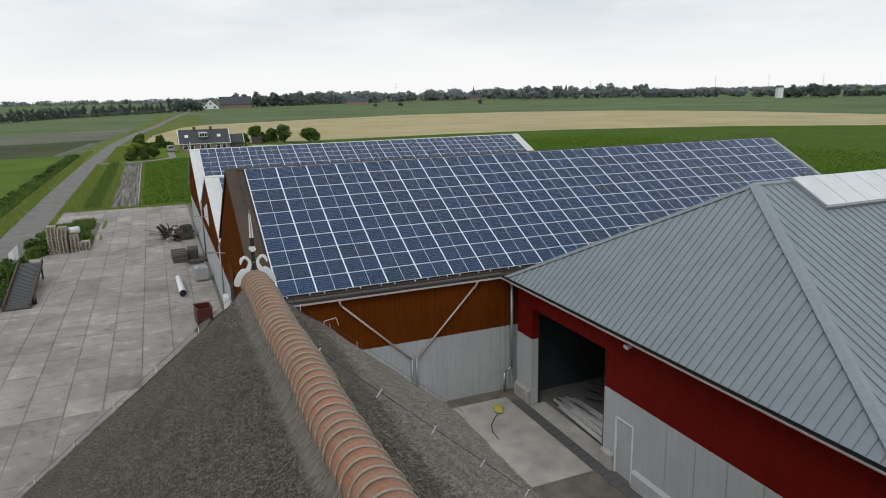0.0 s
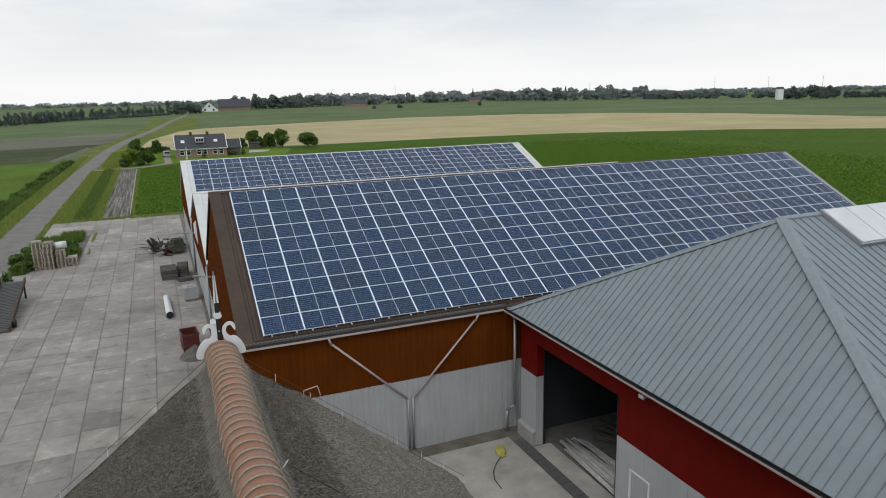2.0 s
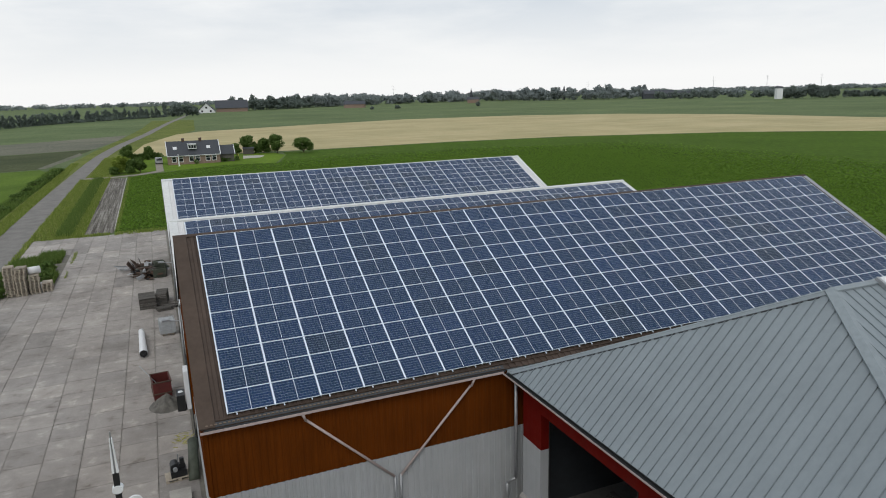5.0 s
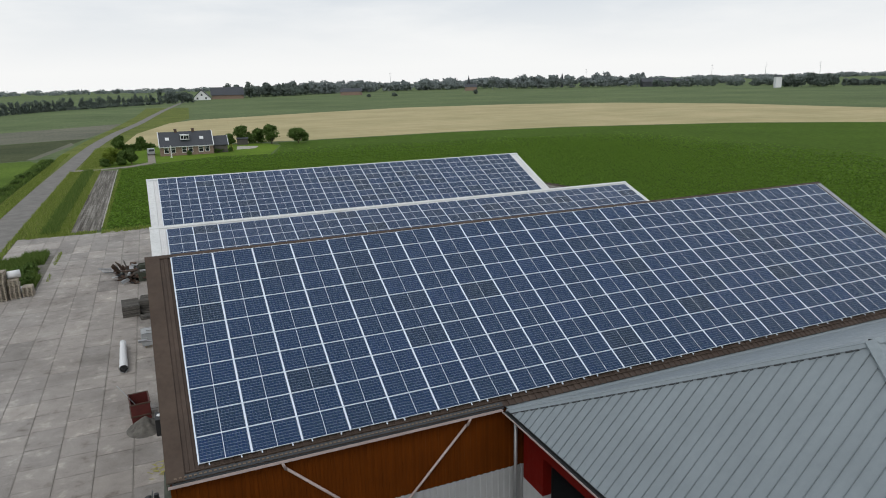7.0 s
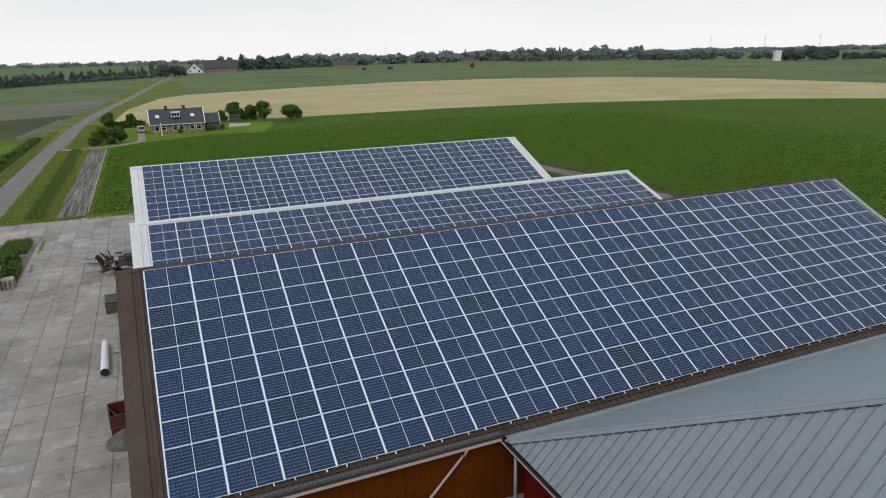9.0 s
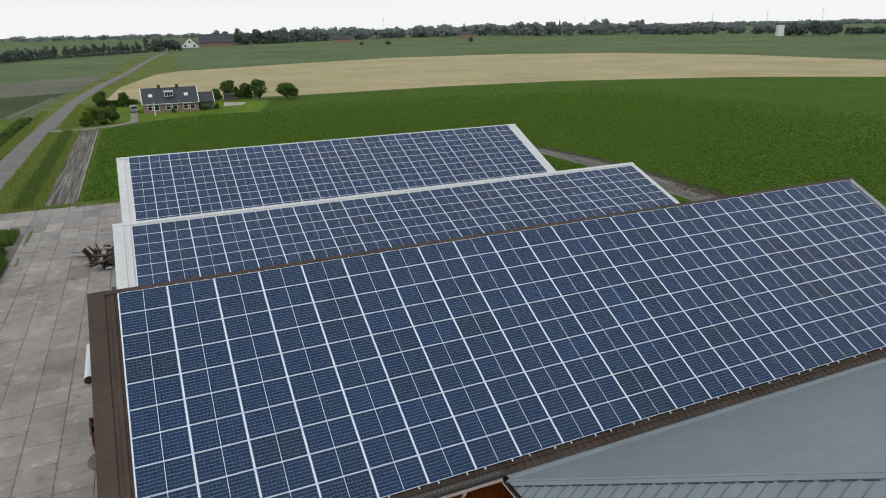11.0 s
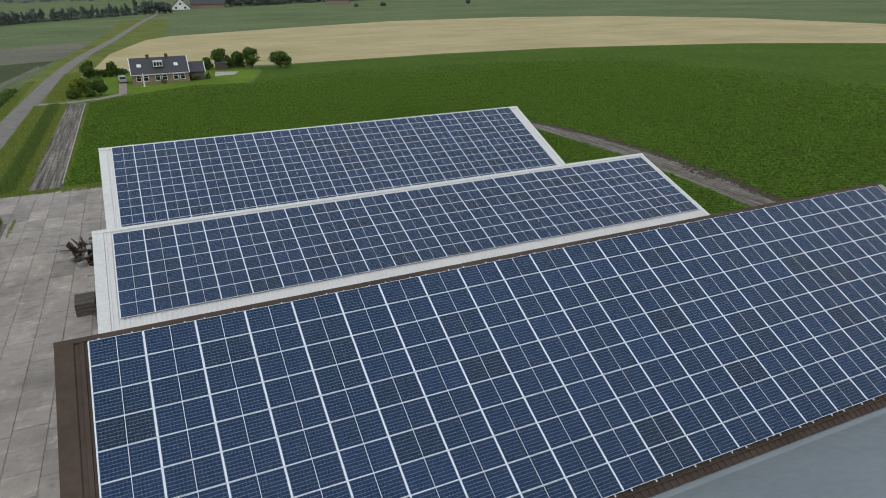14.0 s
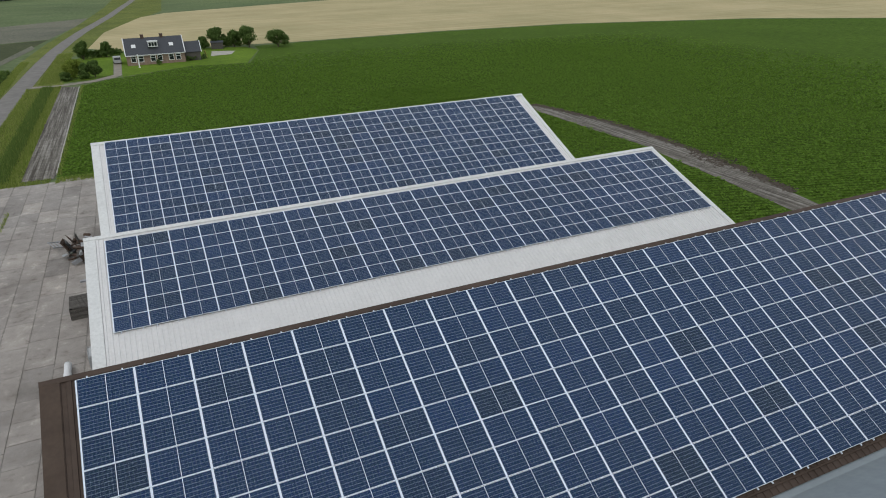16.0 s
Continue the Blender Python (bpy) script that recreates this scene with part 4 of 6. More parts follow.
# bundle of long pipes inside the doorway
pipes = thing("pipe_bundle", "bundle of long galvanised pipes on the shed floor", "pipes")
for i in range(44):
    bm = bmesh.new()
    x = 12.25 + random.uniform(0, 1.15)
    z = FL + 0.05 + 0.075 * (i // 9) + random.uniform(0, 0.02)
    y0 = -3.2 + random.uniform(-0.5, 0.4)
    tube(bm, (x, y0, z), (x + random.uniform(-0.45, 0.35), y0 - 4.9, z + random.uniform(0, 0.12)), 0.042, n=6)
    part("pipe", bm, M["pale_pipe"], pipes, "", True)
boards = thing("board_stack", "untidy stack of old boards inside the shed", "boards")
for i in range(14):
    bm = bmesh.new()
    box(bm, -1.1, 1.1, -0.09, 0.09, 0, 0.035)
    b = part("board", bm, M["wood_grey"], boards)
    b.matrix_basis = pose(14.9 + random.uniform(-0.3, 0.3), -3.5 + random.uniform(-0.5, 0.5), FL + 0.03 + 0.045 * i, 0, random.uniform(-3, 3), 110 + random.uniform(-20, 20))
bm = bmesh.new()
box(bm, 17.0, 18.0, -5.6, -4.6, FL, FL + 0.9)
bmesh.ops.bevel(bm, geom=bm.edges[:], offset=0.05, segments=2)
tagged(part("yellow_crate", bm, M["yellow"]), "yellow plastic crate deep inside the shed", "crate")
# broom-like yellow bucket with a hose
hose = thing("yellow_hose_bag", "crumpled yellow bag with a black hose on the court", "hose bag")
bm = bmesh.new()
bmesh.ops.create_icosphere(bm, subdivisions=3, radius=0.3)
for v in bm.verts:
    v.co = Vector((v.co.x * 0.8, v.co.y * 1.5, max(v.co.z, -0.1) * 0.4)) * (1 + 0.35 * noise.noise(v.co * 6))
bm.transform(pose(9.6, -2.3, 0.2, 0, 0, -20))
part("bag", bm, M["yellow"], hose)
bm = bmesh.new()
pts = [(9.45, -2.6, 0.14), (9.0, -3.0, 0.115), (8.6, -3.5, 0.115), (8.35, -4.1, 0.115), (8.3, -4.8, 0.115)]
for a, b in zip(pts, pts[1:]):
    tube(bm, a, b, 0.02, n=6)
part("hose", bm, M["rubber"], hose)


# ---- thatched farmhouse below the start of the walk ----
farm = thing("thatched_farmhouse", "old farmhouse with steep grey thatched hipped roof", "farmhouse")
RX0, RZ, RN, RS = -2.42, 10.78, -12.75, -44.0
MS, KN = 0.94, 0.42
WEST_E, EAST_E = 8.6, 6.45


def thatch_face(name, origin, along, down, nu, nv, ulen, vlen, hip0, hip1, seed):
    """A face from the ridge down: u along the ridge, v down the slope; the hips widen it by hip0 and hip1 for each metre down."""
    along, down = Vector(along), Vector(down)
    nrm = along.cross(down).normalized()
    if nrm.z < 0:
        nrm = -nrm
    verts, faces = [], []
    for j in range(nv + 1):
        v = vlen * j / nv
        for i in range(nu + 1):
            a = i / nu
            u = -hip0 * v + a * (ulen + (hip0 + hip1) * v)
            p = Vector(origin) + along * u + down * v
            k = 0.05 * noise.noise(p * 0.55) + 0.035 * noise.noise(p * 2.1) + 0.03 * noise.noise(p * 6.5)
            verts.append(p + nrm * k)
    for j in range(nv):
        for i in range(nu):
            q = j * (nu + 1) + i
            faces.append((q, q + 1, q + nu + 2, q + nu + 1))
    # rounded thick edge at the eave
    base = len(verts)
    for i in range(nu + 1):
        p = verts[nv * (nu + 1) + i]
        verts.append(p + Vector((0, 0, -0.35)) - Vector((down.x, down.y, 0)) * 0.05)
    for i in range(nu):
        q = nv * (nu + 1) + i
        faces.append((q, q + 1, base + i + 1, base + i))
    ob = mesh_of(name, verts, faces, M["thatch"], farm, "", True)
    return nrm


L = RN - RS
nw = thatch_face("thatch_west", (RX0, RN, RZ), (0, -1, 0), (-1, 0, -MS), 150, 60, L, WEST_E, KN, KN, 1)
ne = thatch_face("thatch_east", (RX0, RN, RZ), (0, -1, 0), (1, 0, -MS), 150, 50, L, EAST_E, KN, KN, 2)
# north hip
verts, faces = [], []
NV, NU = 40, 40
for j in range(NV + 1):
    v = WEST_E * j / NV
    ve = EAST_E * j / NV
    a = Vector((RX0 - v, RN + KN * v, RZ - MS * v))
    b = Vector((RX0 + ve, RN + KN * ve, RZ - MS * ve))
    for i in range(NU + 1):
        p = a.lerp(b, i / NU)
        bow = 0.25 * math.sin(math.pi * i / NU) * min(1, v / 2)
        verts.append(p + Vector((0, bow, 0)) + Vector((0, 1, 0.5)) * 0.05 * noise.noise(p * 1.5))
for j in range(NV):
    for i in range(NU):
        q = j * (NU + 1) + i
        faces.append((q, q + 1, q + NU + 2, q + NU + 1))
mesh_of("thatch_north", verts, faces, M["thatch"], farm, "", True)
# walls under the thatch
bm = bmesh.new()
for xa, xb, h in ((RX0 - WEST_E + 0.7, RX0 - WEST_E + 1.0, 2.3), (RX0 + EAST_E - 1.0, RX0 + EAST_E - 0.7, 4.2)):
    box(bm, xa, xb, RS - 2, RN + 2.2, 0, h)
box(bm, RX0 - WEST_E + 1.0, RX0 + EAST_E - 1.0, RN + 1.9, RN + 2.2, 0, 2.4)
part("brick_wall", bm, M["brick_red"], farm)

# loose reed ends standing out of the surface
def reeds(name, sgn, count, vmin, vmax, seed, mat):
    rng = random.Random(seed)
    verts, faces = [], []
    dn = Vector((sgn, 0, -MS)).normalized()
    nr = Vector((sgn * MS, 0, 1)).normalized()
    for _ in range(count):
        v = vmin + (vmax - vmin) * rng.random()
        y = RN + KN * v - (19.0 + KN * v) * rng.random()
        p = Vector((RX0 + sgn * v, y, RZ - MS * v))
        k = 0.05 * noise.noise(p * 0.55) + 0.035 * noise.noise(p * 2.1)
        p = p + nr * (k + 0.005)
        d = (dn * rng.uniform(0.5, 1.0) + nr * rng.uniform(0.1, 0.7) + Vector((0, rng.uniform(-0.6, 0.6), 0))).normalized()
        w = d.cross(nr).normalized() * rng.uniform(0.003, 0.007)
        ln = rng.uniform(0.04, 0.10)
        n = len(verts)
        verts += [p - w, p + w, p + d * ln]
        faces.append((n, n + 1, n + 2))
    ob = mesh_of(name, verts, faces, M[mat], farm)
    ob["kind"] = "stuff"


reeds("loose_reed", -1, 120000, 0.0, 8.4, 3, "reed")
reeds("loose_reed", 1, 30000, 0.0, 1.9, 4, "reed")
reeds("bleached_reed", 1, 80000, 1.5, 6.3, 24, "reed_old")


def fringe(sgn, seed):
    """Long combed straws that hang from under the ridge tiles."""
    rng = random.Random(seed)
    verts, faces = [], []
    dn = Vector((sgn, 0, -MS)).normalized()
    nr = Vector((sgn * MS, 0, 1)).normalized()
    for _ in range(20000):
        y = RN + 0.1 - 19.5 * rng.random()
        v = 0.2 + 0.22 * rng.random()
        p = Vector((RX0 + sgn * v, y, RZ - MS * v)) + nr * rng.uniform(0.03, 0.08)
        d = (dn + Vector((0, rng.uniform(-0.35, 0.3), 0)) - nr * rng.uniform(0.04, 0.22)).normalized()
        w = Vector((0, 1, 0)) * rng.uniform(0.003, 0.007)
        ln = rng.uniform(0.08, 0.28)
        n = len(verts)
        verts += [p - w, p + w, p + d * ln]
        faces.append((n, n + 1, n + 2))
    ob = mesh_of("ridge_fringe", verts, faces, M["straw"], farm)
    ob["kind"] = "stuff"


fringe(1, 21)
fringe(-1, 22)

# ridge: half-round tiles, each overlapping the next with a mortar bead
def half_round(r0, r1, y0, y1, thick, n=12, sink=0.12):
    bm = bmesh.new()
    rows = []
    for y, r in ((y0, r0), (y1, r1)):
        outer = [bm.verts.new((r * math.cos(t), y, r * math.sin(t) - sink)) for t in [math.pi * (-0.06 + 1.12 * i / n) for i in range(n + 1)]]
        inner = [bm.verts.new(((r - thick) * math.cos(t), y, (r - thick) * math.sin(t) - sink)) for t in [math.pi * (-0.06 + 1.12 * i / n) for i in range(n + 1)]]
        rows.append((outer, inner))
    (o0, i0), (o1, i1) = rows
    for i in range(n):
        bm.faces.new((o0[i], o0[i + 1], o1[i + 1], o1[i]))
        bm.faces.new((i0[i], i1[i], i1[i + 1], i0[i + 1]))
        bm.faces.new((o0[i], i0[i], i0[i + 1], o0[i + 1]))
        bm.faces.new((o1[i], o1[i + 1], i1[i + 1], i1[i]))
    return bm


TILE = to_mesh("ridge_tile", half_round(0.335, 0.31, 0.0, -0.285, 0.03), M["terracotta"], True)
bm = bmesh.new()
n, ring = 18, 6
prev = None
for i in range(n + 1):
    t = math.pi * (-0.06 + 1.12 * i / n)
    rr = 0.337 + 0.006 * math.sin(i * 7.0)
    c = Vector((rr * math.cos(t), 0, rr * math.sin(t) - 0.12))
    out = Vector((math.cos(t), 0, math.sin(t)))
    cur = [bm.verts.new(c + out * 0.018 * math.cos(a) + Vector((0, 0.021 * math.sin(a), 0))) for a in [2 * math.pi * k / ring for k in range(ring)]]
    if prev:
        for k in range(ring):
            bm.faces.new((prev[k], prev[(k + 1) % ring], cur[(k + 1) % ring], cur[k]))
    prev = cur
BEAD = to_mesh("mortar_bead", bm, M["mortar"], True)
ridge = part("ridge_core", half_round(0.30, 0.30, RN, RS, 0.05), M["mortar"], farm)
ridge.location = (RX0, 0, RZ + 0.03)
for i in range(80):
    y = RN - 0.02 - 0.25 * i
    t = new("ridge_tile", TILE)
    t.parent = farm
    t.matrix_basis = pose(RX0 + random.uniform(-0.012, 0.012) + 0.02 * math.sin(i * 0.35), y, RZ + 0.04 + random.uniform(-0.008, 0.008), random.uniform(-1, 1), random.uniform(-1.5, 1.5), random.uniform(-1.5, 1.5))
    b = new("mortar_bead", BEAD)
    b.parent = t
    b.matrix_basis = pose(0, -0.008, 0, random.uniform(-2, 2), random.uniform(-2, 2), random.uniform(-2.5, 2.5))

# gable ornament: two cut-out boards and a pole
# each board: plump body at the bottom, an S-shaped neck, small head turned down
def swan_board():
    bm = bmesh.new()
    body = []
    for k in range(22):
        t = 2 * math.pi * k / 22
        u, w = 0.235 * math.cos(t), 0.17 * math.sin(t) * (1.0 - 0.25 * math.cos(t))
        body.append((0.33 + 0.72 * u + 0.30 * w, 0.02 - 0.62 * u + 0.9 * w))
    prism(bm, body, "y", -0.014, 0.014)
    # tapering neck along a bent line, ending in the head and beak
    line = [(0.30, 0.06, 0.11), (0.20, 0.16, 0.085), (0.12, 0.27, 0.062), (0.095, 0.38, 0.048), (0.125, 0.47, 0.043), (0.195, 0.52, 0.042), (0.265, 0.50, 0.046), (0.30, 0.44, 0.042), (0.315, 0.36, 0.012)]
    fine = []
    for k in range(len(line) - 1):
        q = [line[min(max(k + o, 0), len(line) - 1)] for o in (-1, 0, 1, 2)]
        for s in (0.0, 0.33, 0.67):
            fine.append(tuple(0.5 * (2 * b + (c - a) * s + (2 * a - 5 * b + 4 * c - d) * s * s + (3 * b - a - 3 * c + d) * s ** 3) for a, b, c, d in zip(*q)))
    line = fine + [line[-1]]
    left, right = [], []
    for k, (x, z, w) in enumerate(line):
        a, b = line[max(0, k - 1)], line[min(len(line) - 1, k + 1)]
        d = Vector((b[0] - a[0], b[1] - a[1])).normalized()
        w *= 0.78
        left.append((x - d.y * w, z + d.x * w))
        right.append((x + d.y * w, z - d.x * w))
    for k in range(len(line) - 1):
        prism(bm, [left[k], left[k + 1], right[k + 1], right[k]], "y", -0.018, 0.018)
    return bm


for sgn in (1, -1):
    bm = swan_board()
    bm.transform(Matrix.Diagonal((sgn * 0.98, 1, 1.0, 1)))
    bm.transform(Matrix.Translation((RX0, RN + 0.06, RZ + 0.07)))
    part("swan_board", bm, M["white"], farm, "white painted cut-out board shaped like a swan")
pole = thing("finial_pole", "black and white wooden finial pole on the ridge end", "finial")
bm = bmesh.new()
fy = RN + 0.1
box(bm, RX0 - 0.042, RX0 + 0.042, fy - 0.04, fy + 0.04, RZ - 0.1, RZ + 1.05)
part("post", bm, M["black"], pole)
bm = bmesh.new()
for sx in (-1, 1):
    prism(bm, [(RX0 + sx * 0.048, RZ + 1.05), (RX0 + sx * 0.014, RZ + 1.05), (RX0 + sx * 0.008, RZ + 1.62), (RX0 + sx * 0.02, RZ + 1.62)], "y", fy - 0.03, fy + 0.03)
part("forked_tip", bm, M["white"], pole)
bm = bmesh.new()
tube(bm, (RX0, fy, RZ + 1.0), (RX0, fy, RZ + 1.72), 0.012)
part("rod", bm, M["zinc"], pole)
bm = bmesh.new()
tube(bm, (RX0, fy - 0.06, RZ + 0.78), (RX0, fy + 0.06, RZ + 0.78), 0.065, n=18)
bm.transform(Matrix.Translation((RX0, 0, 0)) @ Matrix.Diagonal((1.2, 1, 1, 1)) @ Matrix.Translation((-RX0, 0, 0)))
part("disc", bm, M["white"], pole)
bm = bmesh.new()
for z in (0.2, 0.45, 0.8):
    tube(bm, (RX0, fy - 0.055, RZ + z), (RX0, fy + 0.05, RZ + z), 0.018, n=8)
part("bolts", bm, M["zinc"], pole)

# lightning wire on small stand-offs along the hips
wire = thing("lightning_conductor", "thin dark lightning wire on pale stand-offs over the thatch", "lightning wire")
def along_hip(sgn, v, lift):
    return Vector((RX0 + sgn * v, RN + KN * v + 0.02, RZ - MS * v + lift))


for sgn, vm in ((1, EAST_E), (-1, WEST_E)):
    bm = bmesh.new()
    for k in range(8):
        a, b = vm * k / 8 + 0.3, vm * (k + 1) / 8 + 0.3
        tube(bm, along_hip(sgn, a, 0.14), along_hip(sgn, b, 0.14), 0.005, n=5)
    part("wire", bm, M["black"], wire)
    for k in range(9):
        v = vm * k / 8 + 0.3
        bm = bmesh.new()
        tube(bm, along_hip(sgn, v, -0.1), along_hip(sgn, v, 0.16), 0.008, n=6)
        part("stand_off", bm, M["white"], wire)
# bent pale rod where the wire leaves the hip
bm = bmesh.new()
rod = [along_hip(1, 1.75, -0.1), along_hip(1, 1.75, 0.12), along_hip(1, 1.75, 0.12) + Vector((0.34, 0.06, 0.03)), along_hip(1, 1.75, -0.05) + Vector((0.38, -0.03, 0.0))]
for a, b in zip(rod, rod[1:]):
    tube(bm, a, b, 0.012, n=6)
part("bent_rod", bm, M["pink_pipe"], wire, "bent pale rod")
bm = bmesh.new()
east_wire = [Vector((RX0 + 0.5 + 0.58 * k, -17.2 + 0.04 * k, RZ - MS * (0.5 + 0.58 * k) + 0.2)) for k in range(11)]
for a, b in zip(east_wire, east_wire[1:]):
    tube(bm, a, b, 0.005, n=5)
part("wire", bm, M["black"], wire)
for p in east_wire[::2]:
    bm = bmesh.new()
    lean = Vector((MS, 0.25, 1)).normalized()
    tube(bm, p - lean * 0.24, p + lean * 0.06, 0.011, n=6)
    part("stand_off", bm, M["white"], wire)


# ---- brick house beyond the crop ----
def dwelling(at, turn):
    h = thing("brick_house", "brick house with dark tiled roof, dormer and two chimneys", "house", "", "", at, (0, 0, turn))
    W, Dp, E, R = 13.7, 7.6, 2.75, 6.1
    bm = bmesh.new()
    box(bm, 0, W, 0, 0.25, 0, E)
    box(bm, 0, W, Dp - 0.25, Dp, 0, E)
    for xa in (0, W - 0.25):
        prism(bm, [(0.25, 0), (Dp - 0.25, 0), (Dp - 0.25, E), (Dp / 2, R - 0.2), (0.25, E)], "x", xa, xa + 0.25)
    part("wall", bm, M["brick_red"], h)
    for s in (-1, 1):
        bm = bmesh.new()
        ya = -0.35 if s < 0 else Dp + 0.35
        za = E - 0.32
        prism(bm, [(ya, za), (Dp / 2, R), (Dp / 2, R + 0.12), (ya, za + 0.12)], "x", -0.15, W + 0.15)
        part("roof", bm, M["slate"], h)
    for xa in (-0.2, W + 0.02):
        bm = bmesh.new()
        prism(bm, [(-0.4, E - 0.40), (Dp / 2, R + 0.02), (Dp / 2, R + 0.22), (-0.4, E - 0.12)], "x", xa, xa + 0.2)
        part("bargeboard", bm, M["white"], h)
    bm = bmesh.new()
    box(bm, -0.1, W + 0.1, -0.5, -0.34, E - 0.42, E - 0.26)
    part("gutter", bm, M["white"], h)
    for cx in (4.1, 8.6):
        bm = bmesh.new()
        box(bm, cx, cx + 0.75, Dp / 2 - 0.3, Dp / 2 + 0.3, R - 0.3, R + 0.75)
        box(bm, cx - 0.06, cx + 0.81, Dp / 2 - 0.36, Dp / 2 + 0.36, R + 0.75, R + 0.85)
        part("chimney", bm, M["rust"], h)

    def window(x, w, z0, z1, y=-0.02):
        bm = bmesh.new()
        box(bm, x, x + w, y - 0.04, y, z0, z0 + 0.12)
        box(bm, x, x + w, y - 0.04, y, z1 - 0.12, z1)
        box(bm, x, x + 0.12, y - 0.04, y, z0 + 0.12, z1 - 0.12)
        box(bm, x + w - 0.12, x + w, y - 0.04, y, z0 + 0.12, z1 - 0.12)
        box(bm, x + 0.12, x + w - 0.12, y - 0.04, y, (z0 + z1) / 2 + 0.15, (z0 + z1) / 2 + 0.22)
        win = part("window", bm, M["white"], h)
        bm = bmesh.new()
        box(bm, x + 0.1, x + w - 0.1, y - 0.015, y + 0.01, z0 + 0.1, z1 - 0.1)
        part("pane", bm, M["glass"], win)

    for x in (1.0, 2.7, 5.5, 7.1, 9.8, 11.45):
        window(x, 1.25, 0.75, 2.25)
    bm = bmesh.new()
    box(bm, 5.5, 7.7, 0.55, 2.6, 4.15, 5.35)
    box(bm, 5.4, 7.8, 0.45, 2.7, 5.35, 5.5)
    part("dormer", bm, M["white"], h)
    bm = bmesh.new()
    for i in range(3):
        box(bm, 5.65 + i * 0.68, 6.2 + i * 0.68, 0.52, 0.57, 4.35, 5.2)
    part("dormer_pane", bm, M["glass"], h)
    tilt = math.degrees(math.atan2(R - E + 0.32, Dp / 2 + 0.35))
    for x in (2.1, 10.9):
        bm = bmesh.new()
        box(bm, -0.5, 0.5, -0.5, 0.5, 0.0, 0.1)
        bm.transform(pose(x, 1.75, E - 0.32 + (1.75 + 0.35) * math.tan(radians(tilt)) + 0.12, tilt, 0, 0))
        part("roof_window", bm, M["white"], h)
    # lower annex
    bm = bmesh.new()
    box(bm, W + 0.3, W + 3.9, 1.6, 6.2, 0, 2.3)
    part("annex_wall", bm, M["wood_grey"], h, "dark boarded annex wall")
    for s in (-1, 1):
        bm = bmesh.new()
        ya = 1.3 if s < 0 else 6.5
        prism(bm, [(ya, 2.1), (3.9, 4.5), (3.9, 4.62), (ya, 2.22)], "x", W + 0.25, W + 4.1)
        part("annex_roof", bm, M["slate"], h)
    bm = bmesh.new()
    prism(bm, [(1.2, 2.0), (3.9, 4.5), (3.9, 4.72), (1.2, 2.25)], "x", W + 4.1, W + 4.25)
    part("bargeboard", bm, M["white"], h)
    return h


dwelling((1.9, 175.9, 0), 0.0)


# ---- plants ----
def crown_mesh(rng, r, h, z0, count, leaf, blobs=16):
    verts, faces = [], []
    centres = []
    for i in range(blobs):
        a, d, u = rng.uniform(0, 6.28), 0.72 * math.sqrt(rng.random()), rng.uniform(0.16, 0.82)
        d *= 1.0 - 0.55 * max(0.0, u - 0.45) / 0.4
        centres.append((Vector((d * r * math.cos(a), d * r * math.sin(a), z0 + h * u)), rng.uniform(0.24, 0.46)))
    for _ in range(count):
        c, k = rng.choice(centres)
        d = Vector((rng.gauss(0, 1), rng.gauss(0, 1), rng.gauss(0, 1))).normalized()
        p = c + Vector((d.x * r * k, d.y * r * k, d.z * h * 0.42 * k)) * (rng.uniform(0.6, 1.08) if rng.random() < 0.9 else rng.uniform(1.0, 1.4))
        a = Vector((rng.gauss(0, 1), rng.gauss(0, 1), rng.gauss(0, 1))).normalized()
        b = a.cross(d if abs(a.dot(d)) < 0.95 else Vector((0, 0, 1))).normalized()
        s = leaf * rng.uniform(0.6, 1.4)
        n = len(verts)
        verts += [p - a * s, p + b * s * 0.7, p + a * s, p - b * s * 0.7]
        faces.append((n, n + 1, n + 2, n + 3))
    return verts, faces


def tree(name, label, x, y, h, r, mat, seed, count=900, leaf=0.28, trunk=0.25, group=""):
    rng = random.Random(seed)
    top = thing(name, label, "bush" if name == "bush" else "tree", group, "", (x, y, 0))
    bm = bmesh.new()
    th = h * trunk + 0.3
    tube(bm, (0, 0, -0.05), (0.05, 0, th), 0.05 * r + 0.06, 0.03 * r + 0.04, 8)
    for k in range(5):
        a = k * 1.26 + rng.random()
        tube(bm, (0.05, 0, th * 0.9), (0.55 * r * math.cos(a), 0.55 * r * math.sin(a), th + h * rng.uniform(0.2, 0.45)), 0.03 * r + 0.02, 0.015, 6)
    part("trunk", bm, M["bark"], top)
    v, f = crown_mesh(rng, r, h * (1 - trunk * 0.6), h * trunk * 0.6, count, leaf)
    mesh_of("crown", v, f, mat, top)
    return top


GARDEN = [(26.6, 203, 6.2, 2.7, "leaf"), (31.3, 201, 5.4, 2.5, "leaf"), (35.0, 197.5, 6.4, 3.0, "leaf"), (29.0, 204, 4.0, 2.0, "leaf"), (22.5, 202, 3.8, 2.0, "leaf"), (42.6, 193.5, 5.0, 3.4, "leaf"),
          (-9.8, 160.5, 4.6, 1.8, "leaf_light"), (-8.2, 163.0, 4.4, 1.7, "leaf_light"), (-7.0, 159.5, 3.4, 1.3, "leaf"), (-5.0, 160.5, 3.8, 1.5, "leaf"), (-10.8, 158.2, 2.0, 1.2, "leaf"), (-8.6, 196, 5.0, 2.0, "leaf"), (-3.0, 199, 4.4, 1.6, "leaf")]
